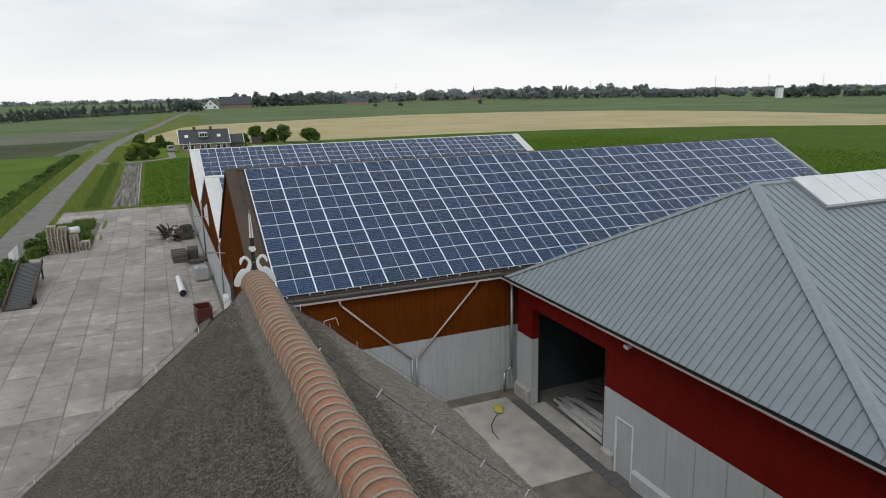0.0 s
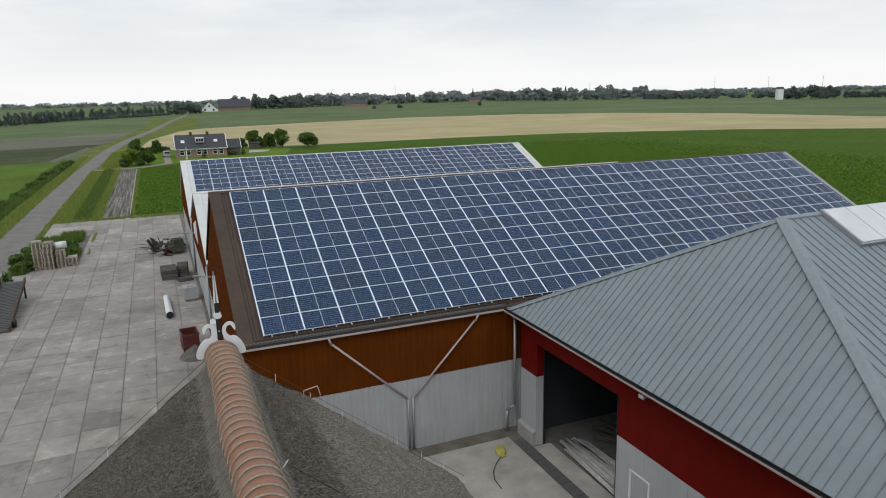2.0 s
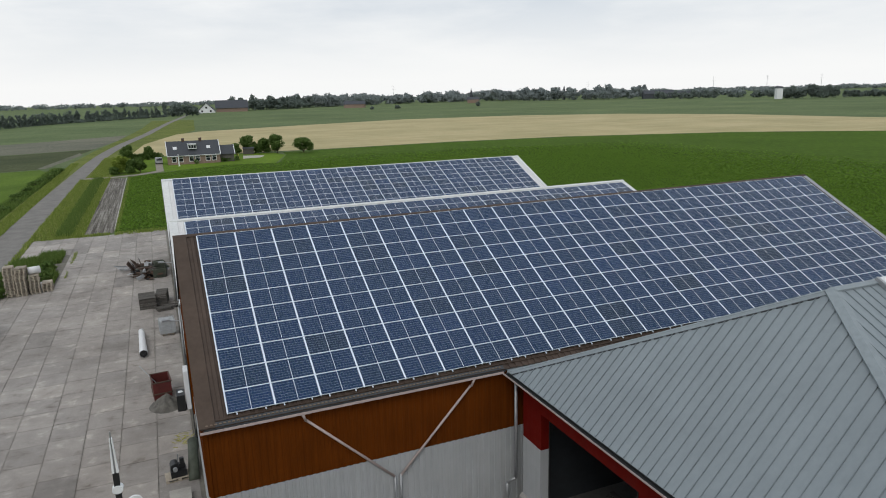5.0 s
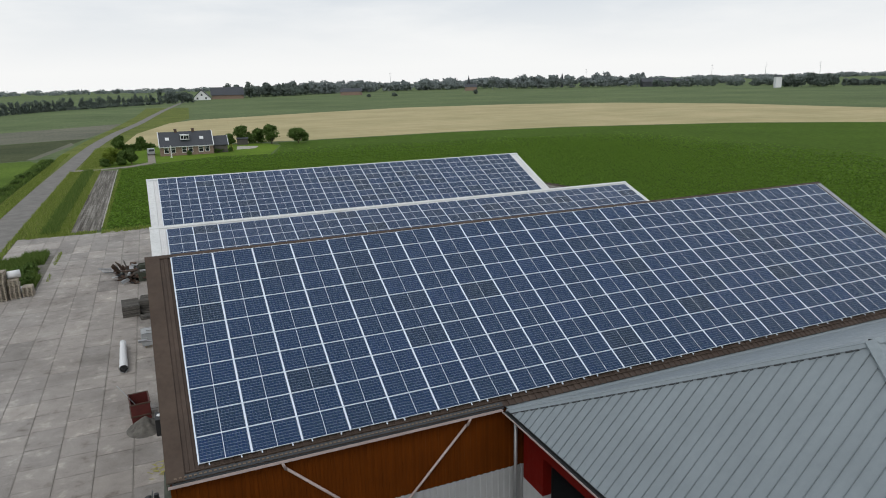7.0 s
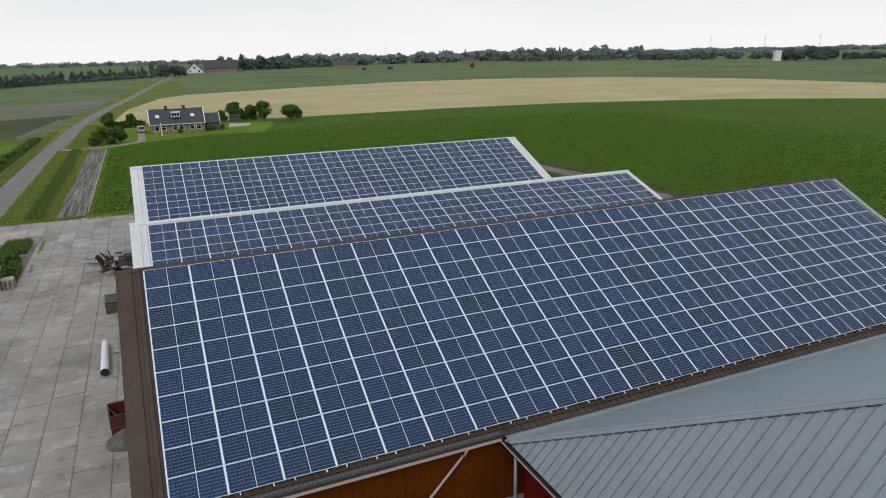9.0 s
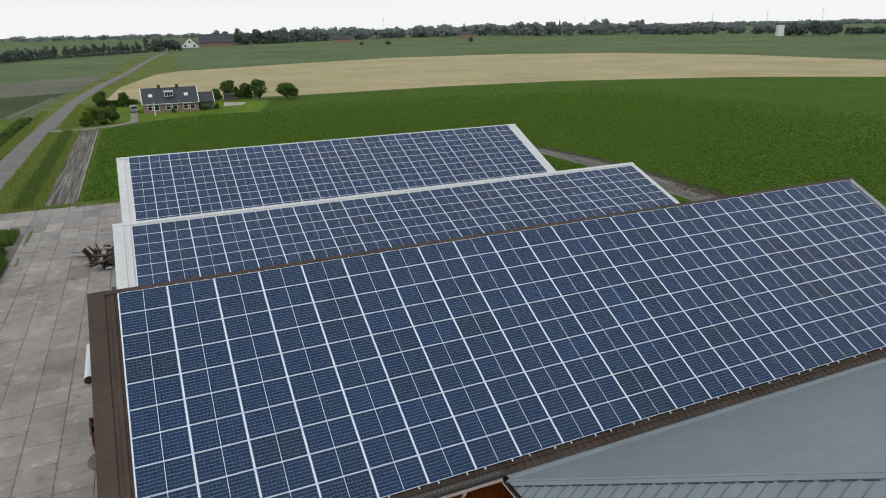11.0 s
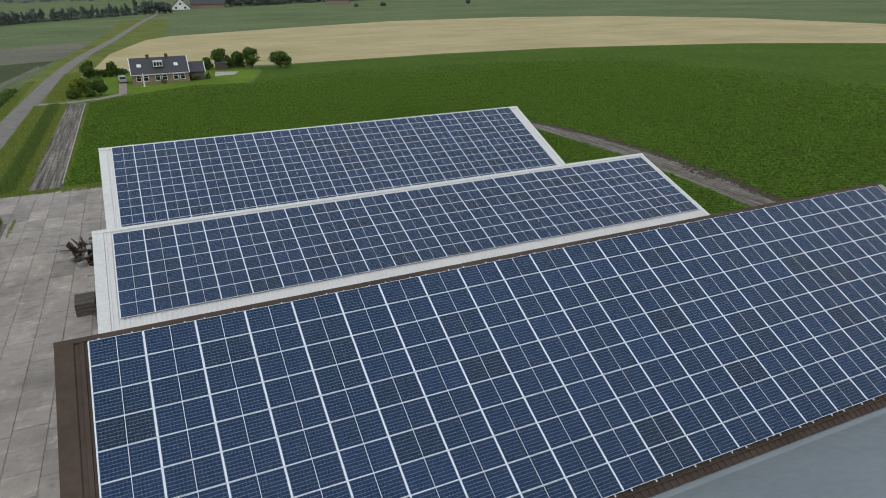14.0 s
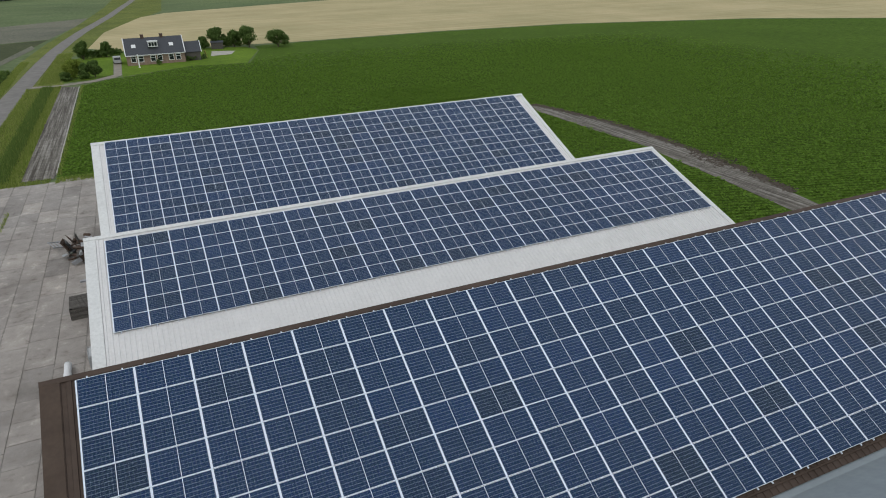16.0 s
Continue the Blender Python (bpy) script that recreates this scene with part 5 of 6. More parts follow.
for i, (x, y, h, r, mat) in enumerate(GARDEN):
    tree("tree", "rounded leafy tree in the garden of the house" if mat == "leaf" else "yellow-green young tree near the drive", x, y, h, r, M[mat], 100 + i, 3600, 0.24, 0.05, "garden trees")
for i in range(9):
    tree("bush", "dark clipped hedge bush behind the lawn", -9.0 + i * 1.15, 199 + i * 0.3, 2.2, 1.2, M["leaf"], 200 + i, 350, 0.2, 0.1, "hedge bushes")
tree("bush", "round bush before the house wall", 9.0, 173.8, 1.5, 0.8, M["leaf"], 230, 300, 0.14, 0.1)
for i, x in enumerate((16.6, 17.8, 19.0, 20.2)):
    tree("bush", "low hedge bush by the annex", x, 177.2 + i * 0.5, 1.4, 1.1, M["leaf"], 240 + i, 250, 0.16, 0.1, "hedge bushes")

# van on the drive
van = thing("parked_van", "small silver van parked beside the house", "van", "", "", (-0.4, 183.5, 0.0), (0, 0, 4))
bm = bmesh.new()
prism(bm, [(-2.1, 0.35), (2.1, 0.35), (2.15, 0.9), (1.5, 1.05), (0.9, 1.75), (-2.0, 1.8), (-2.15, 1.0)], "x", -0.85, 0.85)
bmesh.ops.bevel(bm, geom=bm.edges[:], offset=0.08, segments=2)
part("body", bm, M["white_wall"], van)
bm = bmesh.new()
prism(bm, [(-2.17, 1.1), (-2.05, 1.65), (-2.1, 1.65), (-2.2, 1.1)], "x", -0.7, 0.7)
part("rear_window", bm, M["glass"], van)
for x in (-0.8, 0.8):
    for y in (-1.35, 1.35):
        bm = bmesh.new()
        tube(bm, (x - 0.1, y, 0.32), (x + 0.1, y, 0.32), 0.32, n=16)
        part("wheel", bm, M["rubber"], van)
# garden statue-like white post and yellow slide
bm = bmesh.new()
tube(bm, (4.5, 171.5, 0), (4.5, 171.5, 3.2), 0.16, 0.10, 10)
tube(bm, (4.5, 171.5, 0.0), (4.5, 171.5, 0.2), 0.3, 0.25, 10)
tagged(part("garden_post", bm, M["white"]), "pale slender post before the house", "post")
bm = bmesh.new()
prism(bm, [(0, 0.0), (0.15, 0.0), (0.15, 2.0), (0, 2.0)], "y", -0.35, 0.35)
bm.transform(pose(21.2, 181.0, 0, 0, -14, 20))
tagged(part("yellow_slide", bm, M["yellow"]), "yellow plastic slide on the lawn", "slide")
sheet("terrace", [(22.5, 183), (28, 184), (30, 191), (24, 194)], 0.1, M["court"], "pale gravel terrace by the garden", "terrace")
hut = thing("garden_hut", "low brown wooden garden hut between the trees", "hut", "", "", (24.6, 199.0, 0), (0, 0, -8))
bm = bmesh.new()
box(bm, 0, 3.2, 0, 2.2, 0, 1.8)
part("wall", bm, M["wood_grey"], hut)
bm = bmesh.new()
prism(bm, [(-0.2, 1.8), (2.4, 2.1), (2.4, 2.2), (-0.2, 1.9)], "x", -0.2, 3.4)
part("roof", bm, M["slate"], hut)


# ---- distance: tree rows, woods, far buildings ----
def grove(name, label, spots, seed, leaf=0.8, per=70, mat="leaf_far"):
    """Many crowns with short trunks, too far to count."""
    rng = random.Random(seed)
    verts, faces = [], []
    for x, y, h, r in spots:
        v, f = crown_mesh(rng, r, h * 0.92, h * 0.06, per, leaf, 9)
        n = len(verts)
        verts += [p + Vector((x, y, 0)) for p in v]
        faces += [tuple(i + n for i in q) for q in f]
        n = len(verts)
        t = 0.25 + 0.02 * h
        verts += [Vector((x - t, y, 0)), Vector((x + t, y, 0)), Vector((x + t * 0.5, y, h * 0.6)), Vector((x - t * 0.5, y, h * 0.6))]
        faces.append((n, n + 1, n + 2, n + 3))
    ob = mesh_of(name, verts, faces, M[mat])
    return tagged(ob, label, "trees", "", "stuff")


def belt(x0, y0, x1, y1, count, h, r, seed, spread=6.0, jitter=0.3):
    rng = random.Random(seed)
    return [(x0 + (x1 - x0) * t + rng.gauss(0, spread), y0 + (y1 - y0) * t + rng.gauss(0, spread), h * rng.uniform(1 - jitter, 1 + jitter), r * rng.uniform(0.7, 1.3)) for t in [(i + rng.random()) / count for i in range(count)]]


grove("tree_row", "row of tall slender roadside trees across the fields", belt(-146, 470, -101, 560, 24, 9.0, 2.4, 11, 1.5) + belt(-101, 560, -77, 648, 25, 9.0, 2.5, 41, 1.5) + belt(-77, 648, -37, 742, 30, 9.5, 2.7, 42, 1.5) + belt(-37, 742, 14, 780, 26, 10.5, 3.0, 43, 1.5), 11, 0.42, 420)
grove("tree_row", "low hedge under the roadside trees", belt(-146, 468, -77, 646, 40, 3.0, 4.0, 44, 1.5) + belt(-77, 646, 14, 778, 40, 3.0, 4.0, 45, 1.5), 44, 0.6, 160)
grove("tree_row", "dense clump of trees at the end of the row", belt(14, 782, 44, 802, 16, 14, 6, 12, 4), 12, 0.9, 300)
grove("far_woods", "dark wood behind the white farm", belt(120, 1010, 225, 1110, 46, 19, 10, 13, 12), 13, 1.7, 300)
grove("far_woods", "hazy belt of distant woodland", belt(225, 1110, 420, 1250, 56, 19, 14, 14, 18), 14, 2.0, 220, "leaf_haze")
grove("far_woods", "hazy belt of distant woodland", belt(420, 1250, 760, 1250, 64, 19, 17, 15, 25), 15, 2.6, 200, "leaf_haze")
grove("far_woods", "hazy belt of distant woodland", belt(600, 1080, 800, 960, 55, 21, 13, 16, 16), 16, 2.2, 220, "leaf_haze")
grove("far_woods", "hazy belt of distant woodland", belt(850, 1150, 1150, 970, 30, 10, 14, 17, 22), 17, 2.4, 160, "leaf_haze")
grove("far_woods", "dark copse in the fields", belt(735, 830, 800, 780, 20, 11, 9, 18, 8), 18, 1.7, 130)
grove("far_woods", "dark copse in the fields", belt(800, 740, 860, 690, 14, 10, 9, 19, 10), 19, 1.7, 130)
grove("far_woods", "dark copse by a white tower", belt(730, 600, 790, 565, 24, 15, 8, 20, 6), 20, 1.4, 180)
grove("far_woods", "dark copse by a white tower", belt(790, 562, 830, 540, 12, 8, 7, 21, 6), 21, 1.4, 150)
grove("far_woods", "dark copse at the edge of the fields", belt(765, 470, 900, 420, 26, 10, 7, 22, 7), 22, 1.2, 160)
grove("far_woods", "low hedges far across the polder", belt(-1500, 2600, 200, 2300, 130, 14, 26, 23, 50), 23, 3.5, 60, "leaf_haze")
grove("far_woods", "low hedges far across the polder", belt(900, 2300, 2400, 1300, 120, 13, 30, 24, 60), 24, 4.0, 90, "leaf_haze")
for i, (x, y, h, r) in enumerate([(390, 775, 6, 3.6), (285, 790, 4.5, 4), (255, 800, 3.5, 3)]):
    tree("tree", "lone rounded tree in the far fields", x, y, h, r, M["leaf_far"], 300 + i, 500, 0.9, 0.15)

white_farm = thing("white_farm", "white gabled farmhouse with a dark roof across the fields", "farmhouse", "", "", (58, 940, 0), (0, 0, -6))
white_farm.scale = (1.22, 1.22, 1.22)
bm = bmesh.new()
prism(bm, [(0, 0), (18, 0), (18, 2.0), (9, 10.5), (0, 2.0)], "y", 0, 1.0)
part("gable_wall", bm, M["white"], white_farm)
bm = bmesh.new()
prism(bm, [(-1, 1.8), (9, 11.2), (19, 1.8), (18.4, 1.5), (9, 10.4), (-0.4, 1.5)], "y", -0.6, 20)
part("roof", bm, M["slate"], white_farm)
for k, (x, z) in enumerate(((3.6, 0.8), (12.4, 0.8), (8.1, 4.6))):
    bm = bmesh.new()
    box(bm, x, x + 1.8, -0.08, 0.0, z, z + 2.0)
    part("window", bm, M["glass"], white_farm)
big_barn = thing("dark_barn", "large dark-roofed barn beside the white farmhouse", "barn", "", "", (84, 966, 0), (0, 0, -4))
big_barn.scale = (1.22, 1.22, 1.22)
bm = bmesh.new()
box(bm, 0, 34, 0, 20, 0, 4.5)
part("wall", bm, M["brick_red"], big_barn)
bm = bmesh.new()
prism(bm, [(-1, 4.2), (10, 13), (21, 4.2)], "x", -1, 35)
part("roof", bm, M["slate"], big_barn)
for x, y, w, d, h, mat in ((262, 960, 30, 14, 5, "brick_red"), (715, 598, 7, 7, 13, "white"), (760, 900, 50, 16, 8, "slate"), (870, 960, 36, 14, 6, "white"), (500, 1040, 20, 12, 6, "brick_red")):
    b = thing("far_building", "small pale building far across the polder", "building", "far buildings", "", (x, y, 0), (0, 0, -25))
    bm = bmesh.new()
    box(bm, 0, w, 0, d, 0, h)
    part("wall", bm, M[mat], b)
    bm = bmesh.new()
    prism(bm, [(-0.6, h), (d / 2, h + d * 0.35), (d + 0.6, h)], "x", -0.5, w + 0.5)
    part("roof", bm, M["slate"], b)
for x, y, h in ((560, 1150, 26), (720, 1080, 27)):
    bm = bmesh.new()
    box(bm, x - 2, x + 2, y - 2, y + 2, 0, h * 0.6)
    bmesh.ops.create_cone(bm, cap_ends=True, segments=8, radius1=2.4, radius2=0.1, depth=h * 0.4, matrix=Matrix.Translation((x, y, h * 0.8)))
    tagged(part("church_tower", bm, M["slate"]), "dark pointed church tower on the horizon", "tower")
for x, y in ((1500, 1500), (1620, 1420), (1750, 1350), (1900, 1260), (2050, 1150), (700, 2000), (1350, 1900)):
    bm = bmesh.new()
    tube(bm, (x, y, 0), (x, y, 46), 0.7, 0.2, 6)
    for z, w in ((34, 6), (41, 5)):
        box(bm, x - w, x + w, y - 0.2, y + 0.2, z, z + 0.4)
    tagged(part("pylon", bm, M["zinc"]), "thin grey power pylon on the horizon", "pylon", "pylons")


# ---- things on the yard ----
YZ = 0.085


def pallet_mesh():
    bm = bmesh.new()
    for i in range(7):
        box(bm, -0.6, 0.6, -0.4 + i * 0.117, -0.4 + i * 0.117 + 0.098, 0.122, 0.144)
    for y in (-0.4, -0.05, 0.3):
        box(bm, -0.6, 0.6, y, y + 0.1, 0.0, 0.022)
        for x in (-0.6, -0.07, 0.46):
            box(bm, x, x + 0.14, y, y + 0.1, 0.022, 0.1)
    for x in (-0.6, -0.07, 0.46):
        box(bm, x, x + 0.14, -0.4, 0.4, 0.1, 0.122)
    return to_mesh("pallet", bm, M["wood_pale"])


PALLET = pallet_mesh()
for sx, sy, n, rz in ((-14.85, 47.5, 19, 92), (-13.9, 47.4, 18, 87), (-12.95, 47.7, 12, 94), (-12.0, 48.0, 6, 90), (-14.3, 48.9, 15, 97)):
    stack = thing("pallet_stack", "stack of weathered wooden pallets on the yard", "pallet stack", "pallet stacks", "", (sx, sy, YZ), (0, 0, rz))
    for k in range(n):
        p = new("pallet", PALLET)
        p.parent = stack
        p.matrix_basis = pose(random.uniform(-0.05, 0.05), random.uniform(-0.05, 0.05), 0.146 * k, 0, 0, random.uniform(-3, 3))
for sx, sy, r in ((-12.9, 48.0, 0.35), (-12.3, 49.4, 0.3)):
    bm = bmesh.new()
    tube(bm, (-0.5, 0, r), (0.5, 0, r), r, n=16)
    bmesh.ops.bevel(bm, geom=[e for e in bm.edges if len(e.link_faces) == 2 and e.calc_face_angle() > 1], offset=0.05, segments=2)
    bm.transform(pose(sx, sy, YZ + (1.752 if r > 0.32 else 0.0), 0, 0, 20))
    tagged(part("plastic_drum", bm, M["white"], None, "", True), "pale plastic drum lying on the pallets", "drum")

for i, (x, y, h) in enumerate(((-12.9, 51.2, 1.5), (-14.2, 51.4, 1.9), (-15.6, 50.6, 1.7), (-16.6, 48.6, 1.6), (-16.2, 46.9, 1.3), (-13.4, 54.0, 1.4), (-15.4, 53.5, 1.8), (-13.0, 57.0, 1.2), (-16.4, 51.5, 1.7))):
    tree("bush", "lush green bush of weeds beside the pallets", x, y, h, 1.3, M["leaf"], 460 + i, 700, 0.15, 0.1, "weed bushes")
# loading ramp on wheels
ramp = thing("loading_ramp", "long dark steel loading ramp with side kerbs", "ramp", "", "", (-15.0, 27.1, YZ), (0, 0, 1.5))
RL, RH = 9.8, 1.35
ang = math.degrees(math.atan2(RH, RL))
bm = bmesh.new()
box(bm, -0.87, 0.87, 0, RL, -0.06, 0.0)
for i in range(31):
    box(bm, -0.80, 0.80, 0.15 + i * 0.305, 0.20 + i * 0.305, 0.0, 0.03)
deck = part("deck", bm, M["ramp_steel"], ramp)
for o in (deck,):
    o.matrix_basis = pose(0, 0, 0.12, ang, 0, 0)
for s in (-1, 1):
    bm = bmesh.new()
    box(bm, s * 0.87 - 0.06, s * 0.87 + 0.06, 0, RL, -0.22, 0.16)
    o = part("side_beam", bm, M["rust"], ramp)
    o.matrix_basis = pose(0, 0, 0.24, ang, 0, 0)
    bm = bmesh.new()
    tube(bm, (s * 0.78, RL - 0.5, 0.0), (s * 0.78, RL - 0.5, RH), 0.07)
    part("leg", bm, M["black"], ramp)
    bm = bmesh.new()
    tube(bm, (s * 1.05 - 0.1, 1.2, 0.28), (s * 1.05 + 0.1, 1.2, 0.28), 0.28, n=18)
    part("wheel", bm, M["rubber"], ramp, "", True)
flag = thing("flag", "white cloth flag on a thin leaning pole", "flag")
bm = bmesh.new()
tube(bm, (-16.5, 38.6, 0.04), (-16.3, 38.6, 3.0), 0.03)
part("pole", bm, M["zinc"], flag)
bm = bmesh.new()
g = [[bm.verts.new((-16.3 - 0.11 * i, 38.6 + 0.10 * math.sin(i * 1.1), 2.95 - 0.24 * j - 0.10 * i)) for j in range(6)] for i in range(9)]
for i in range(8):
    for j in range(5):
        bm.faces.new((g[i][j], g[i + 1][j], g[i + 1][j + 1], g[i][j + 1]))
part("cloth", bm, M["white"], flag, "", True)

# rolled white tube with a dark open end
roll = thing("white_tube", "long white plastic-wrapped tube on the concrete", "tube", "", "", (-3.55, 25.1, YZ), (0, 0, 2))
bm = bmesh.new()
n, prev = 20, None
for j in range(13):
    y = 5.2 * j / 12
    r = 0.27 * (1 - 0.25 * (j / 12)) * (1 + 0.05 * math.sin(j * 2.3))
    cur = [bm.verts.new((r * math.cos(2 * math.pi * i / n), y, 0.28 + r * math.sin(2 * math.pi * i / n) + 0.02 * math.sin(i * 3.0 + j))) for i in range(n)]
    if prev:
        for i in range(n):
            bm.faces.new((prev[i], prev[(i + 1) % n], cur[(i + 1) % n], cur[i]))
    prev = cur
bm.faces.new(prev)
part("wrapping", bm, M["white"], roll, "", True)
bm = bmesh.new()
for k in range(3):
    a = 2 * math.pi * k / 3 + 0.5
    tube(bm, (0, -0.12, 0.28), (0.27 * math.cos(a), 0.02, 0.28 + 0.27 * math.sin(a)), 0.03, n=6)
tube(bm, (0, 0.05, 0.28), (0, 0.1, 0.28), 0.25, n=16)
part("end_frame", bm, M["black"], roll)

# caged liquid container
tote = thing("caged_tank", "white plastic tank in a wire cage on a pallet", "tank", "", "", (-1.9, 29.75, YZ), (0, 0, 4))
bm = bmesh.new()
box(bm, -0.5, 0.5, -0.6, 0.6, 0.16, 1.1)
bmesh.ops.bevel(bm, geom=bm.edges[:], offset=0.07, segments=2)
tube(bm, (0, 0, 1.1), (0, 0, 1.18), 0.2, n=14)
part("tank", bm, M["white_wall"], tote)
bm = bmesh.new()
for z in (0.2, 0.5, 0.8, 1.12):
    for s in (-1, 1):
        tube(bm, (-0.54, s * 0.64, z), (0.54, s * 0.64, z), 0.016, n=5)
        tube(bm, (s * 0.54, -0.64, z), (s * 0.54, 0.64, z), 0.016, n=5)
for u in (-0.54, -0.18, 0.18, 0.54):
    for s in (-1, 1):
        tube(bm, (u, s * 0.64, 0.1), (u, s * 0.64, 1.14), 0.016, n=5)
        tube(bm, (s * 0.54, u * 1.18, 0.1), (s * 0.54, u * 1.18, 1.14), 0.016, n=5)
for x in (-0.25, 0.25):
    tube(bm, (x, -0.64, 1.14), (x, 0.64, 1.14), 0.025, n=5)
part("cage", bm, M["galv"], tote)
p = new("pallet_base", PALLET)
p.parent = tote
p.matrix_basis = pose(0, 0, 0, 0, 0, 90)

# grey timber crates and planks
for x, y, w, d, h, rz in ((-3.3, 38.2, 1.3, 2.4, 0.9, 3), (-2.1, 38.6, 0.9, 1.9, 1.0, -5), (-2.0, 36.3, 1.2, 0.9, 0.25, 12)):
    crate = thing("timber_crate", "grey weathered slatted timber crate on the yard", "crate", "timber crates", "", (x, y, YZ), (0, 0, rz))
    for i in range(max(1, int(h / 0.16))):
        for s in (-1, 1):
            bm = bmesh.new()
            box(bm, -w / 2, w / 2, s * d / 2 - 0.02, s * d / 2 + 0.02, i * 0.17, i * 0.17 + 0.14)
            part("slat", bm, M["wood_grey"], crate)
            bm = bmesh.new()
            box(bm, s * w / 2 - 0.02, s * w / 2 + 0.02, -d / 2 + 0.021, d / 2 - 0.021, i * 0.17, i * 0.17 + 0.14)
            part("slat", bm, M["wood_grey"], crate)
    for i in range(int(d / 0.2)):
        bm = bmesh.new()
        box(bm, -w / 2, w / 2, -d / 2 + i * 0.2, -d / 2 + i * 0.2 + 0.16, h, h + 0.025)
        part("lid_board", bm, M["wood_grey"], crate)
crates = thing("loose_boards", "loose grey boards lying beside the crates", "boards")
for i in range(7):
    bm = bmesh.new()
    box(bm, -0.08, 0.08, -0.9, 0.9, 0, 0.03)
    o = part("board", bm, M["wood_grey"], crates)
    o.matrix_basis = pose(-1.7 + random.uniform(-0.4, 0.4), 37.2 + random.uniform(-0.6, 0.8), YZ + 0.02 + 0.03 * i, 0, random.uniform(-3, 3), random.uniform(40, 110))

# scrap heap against the wall
scrap = thing("scrap_heap", "heap of rusty scrap, green boxes and old machinery parts", "scrap heap")
rng = random.Random(77)
for x, y, z, w, d, h, rz in ((-2.2, 48.4, 0.0, 1.2, 1.0, 0.85, 4), (-2.1, 49.6, 0.0, 1.2, 1.0, 0.95, -6), (-2.2, 50.6, 0.0, 1.1, 0.9, 1.0, 8), (-2.15, 49.5, 0.95, 1.0, 0.9, 0.4, 14)):
    bm = bmesh.new()
    for a in ((-w / 2, -w / 2 + 0.05, -d / 2, d / 2), (w / 2 - 0.05, w / 2, -d / 2, d / 2), (-w / 2 + 0.05, w / 2 - 0.05, -d / 2, -d / 2 + 0.05), (-w / 2 + 0.05, w / 2 - 0.05, d / 2 - 0.05, d / 2)):
        box(bm, *a, 0.0, h)
    box(bm, -w / 2 + 0.05, w / 2 - 0.05, -d / 2 + 0.05, d / 2 - 0.05, 0.0, h * 0.8)
    for k in (-0.3, 0.0, 0.3):
        box(bm, w * k - 0.03, w * k + 0.03, -d / 2 - 0.03, -d / 2, 0.02, h - 0.02)
    o = part("scrap_box", bm, M["green_plastic"], scrap, "dull green ribbed steel box")
    o.matrix_basis = pose(x, y, YZ + z, 0, 0, rz)
for i in range(22):
    bm = bmesh.new()
    box(bm, -0.06, 0.06, -0.8, 0.8, 0.0, 0.10)
    box(bm, -0.11, 0.11, -0.8, 0.8, 0.10, 0.125)
    o = part("scrap_beam", bm, M[("rust", "wood_grey", "rust")[i % 3]], scrap)
    o.matrix_basis = pose(-3.5 + rng.uniform(-0.45, 0.35), 48.9 + rng.uniform(-0.5, 0.9), YZ + 0.005 + 0.13 * (i // 4) + rng.uniform(0, 0.02), rng.uniform(-4, 4), 0, rng.uniform(-25, 25) + (90 if i // 4 % 2 else 0))
for i, (x, y, lean, rz) in enumerate(((-4.1, 49.9, 66, 100), (-4.3, 50.4, 58, 82), (-3.6, 51.2, 72, 95), (-4.0, 51.4, 62, 110))):
    bm = bmesh.new()
    box(bm, -0.55, 0.55, 0.0, 1.5, -0.03, 0.03)
    for k in (0.2, 0.75, 1.3):
        box(bm, -0.55, 0.55, k - 0.05, k + 0.05, 0.03, 0.08)
    o = part("scrap_panel", bm, M[("black", "rust", "wood_grey", "rust")[i]], scrap, "leaning dark panel")
    o.matrix_basis = pose(x, y, YZ + 0.03, lean, 0, rz)
for i in range(80):
    bm = bmesh.new()
    w, d, h = rng.uniform(0.15, 0.6), rng.uniform(0.2, 0.8), rng.uniform(0.06, 0.35)
    prism(bm, [(-w / 2, 0), (w / 2, 0), (w / 2 - 0.04, h), (-w / 2 + 0.08, h * 0.8)], "y", -d / 2, d / 2)
    bmesh.ops.bevel(bm, geom=bm.edges[:], offset=0.012, segments=1)
    o = part("scrap_piece", bm, M[rng.choice(["rust", "wood_grey", "rust", "green_plastic", "black", "zinc"])], scrap)
    o.matrix_basis = pose(min(-2.9 + rng.gauss(0, 0.8), -1.6), 49.9 + rng.gauss(0, 1.3), YZ + abs(rng.gauss(0.25, 0.42)), rng.uniform(-15, 15), rng.uniform(-15, 15), rng.uniform(0, 180))
for i in range(9):
    bm = bmesh.new()
    tube(bm, (0, -1.0, 0), (0, 1.0, 0), 0.04, n=6)
    o = part("bar", bm, M["rust"], scrap)
    o.matrix_basis = pose(-3.4 + rng.uniform(-0.8, 0.8), 50 + rng.uniform(-2, 2), YZ + rng.uniform(0.1, 0.7), rng.uniform(-35, 35), 0, rng.uniform(0, 180))
bm = bmesh.new()
for i in range(6):
    box(bm, -0.9 + i * 0.3, -0.8 + i * 0.3, -0.6, 0.6, 0.0, 0.05)
for y in (-0.6, 0.55):
    box(bm, -0.95, 0.75, y, y + 0.06, -0.03, 0.07)
o = part("grate", bm, M["zinc"], scrap, "pale metal grate")
o.matrix_basis = pose(-5.4, 52.4, YZ + 0.28, 10, 14, 30)

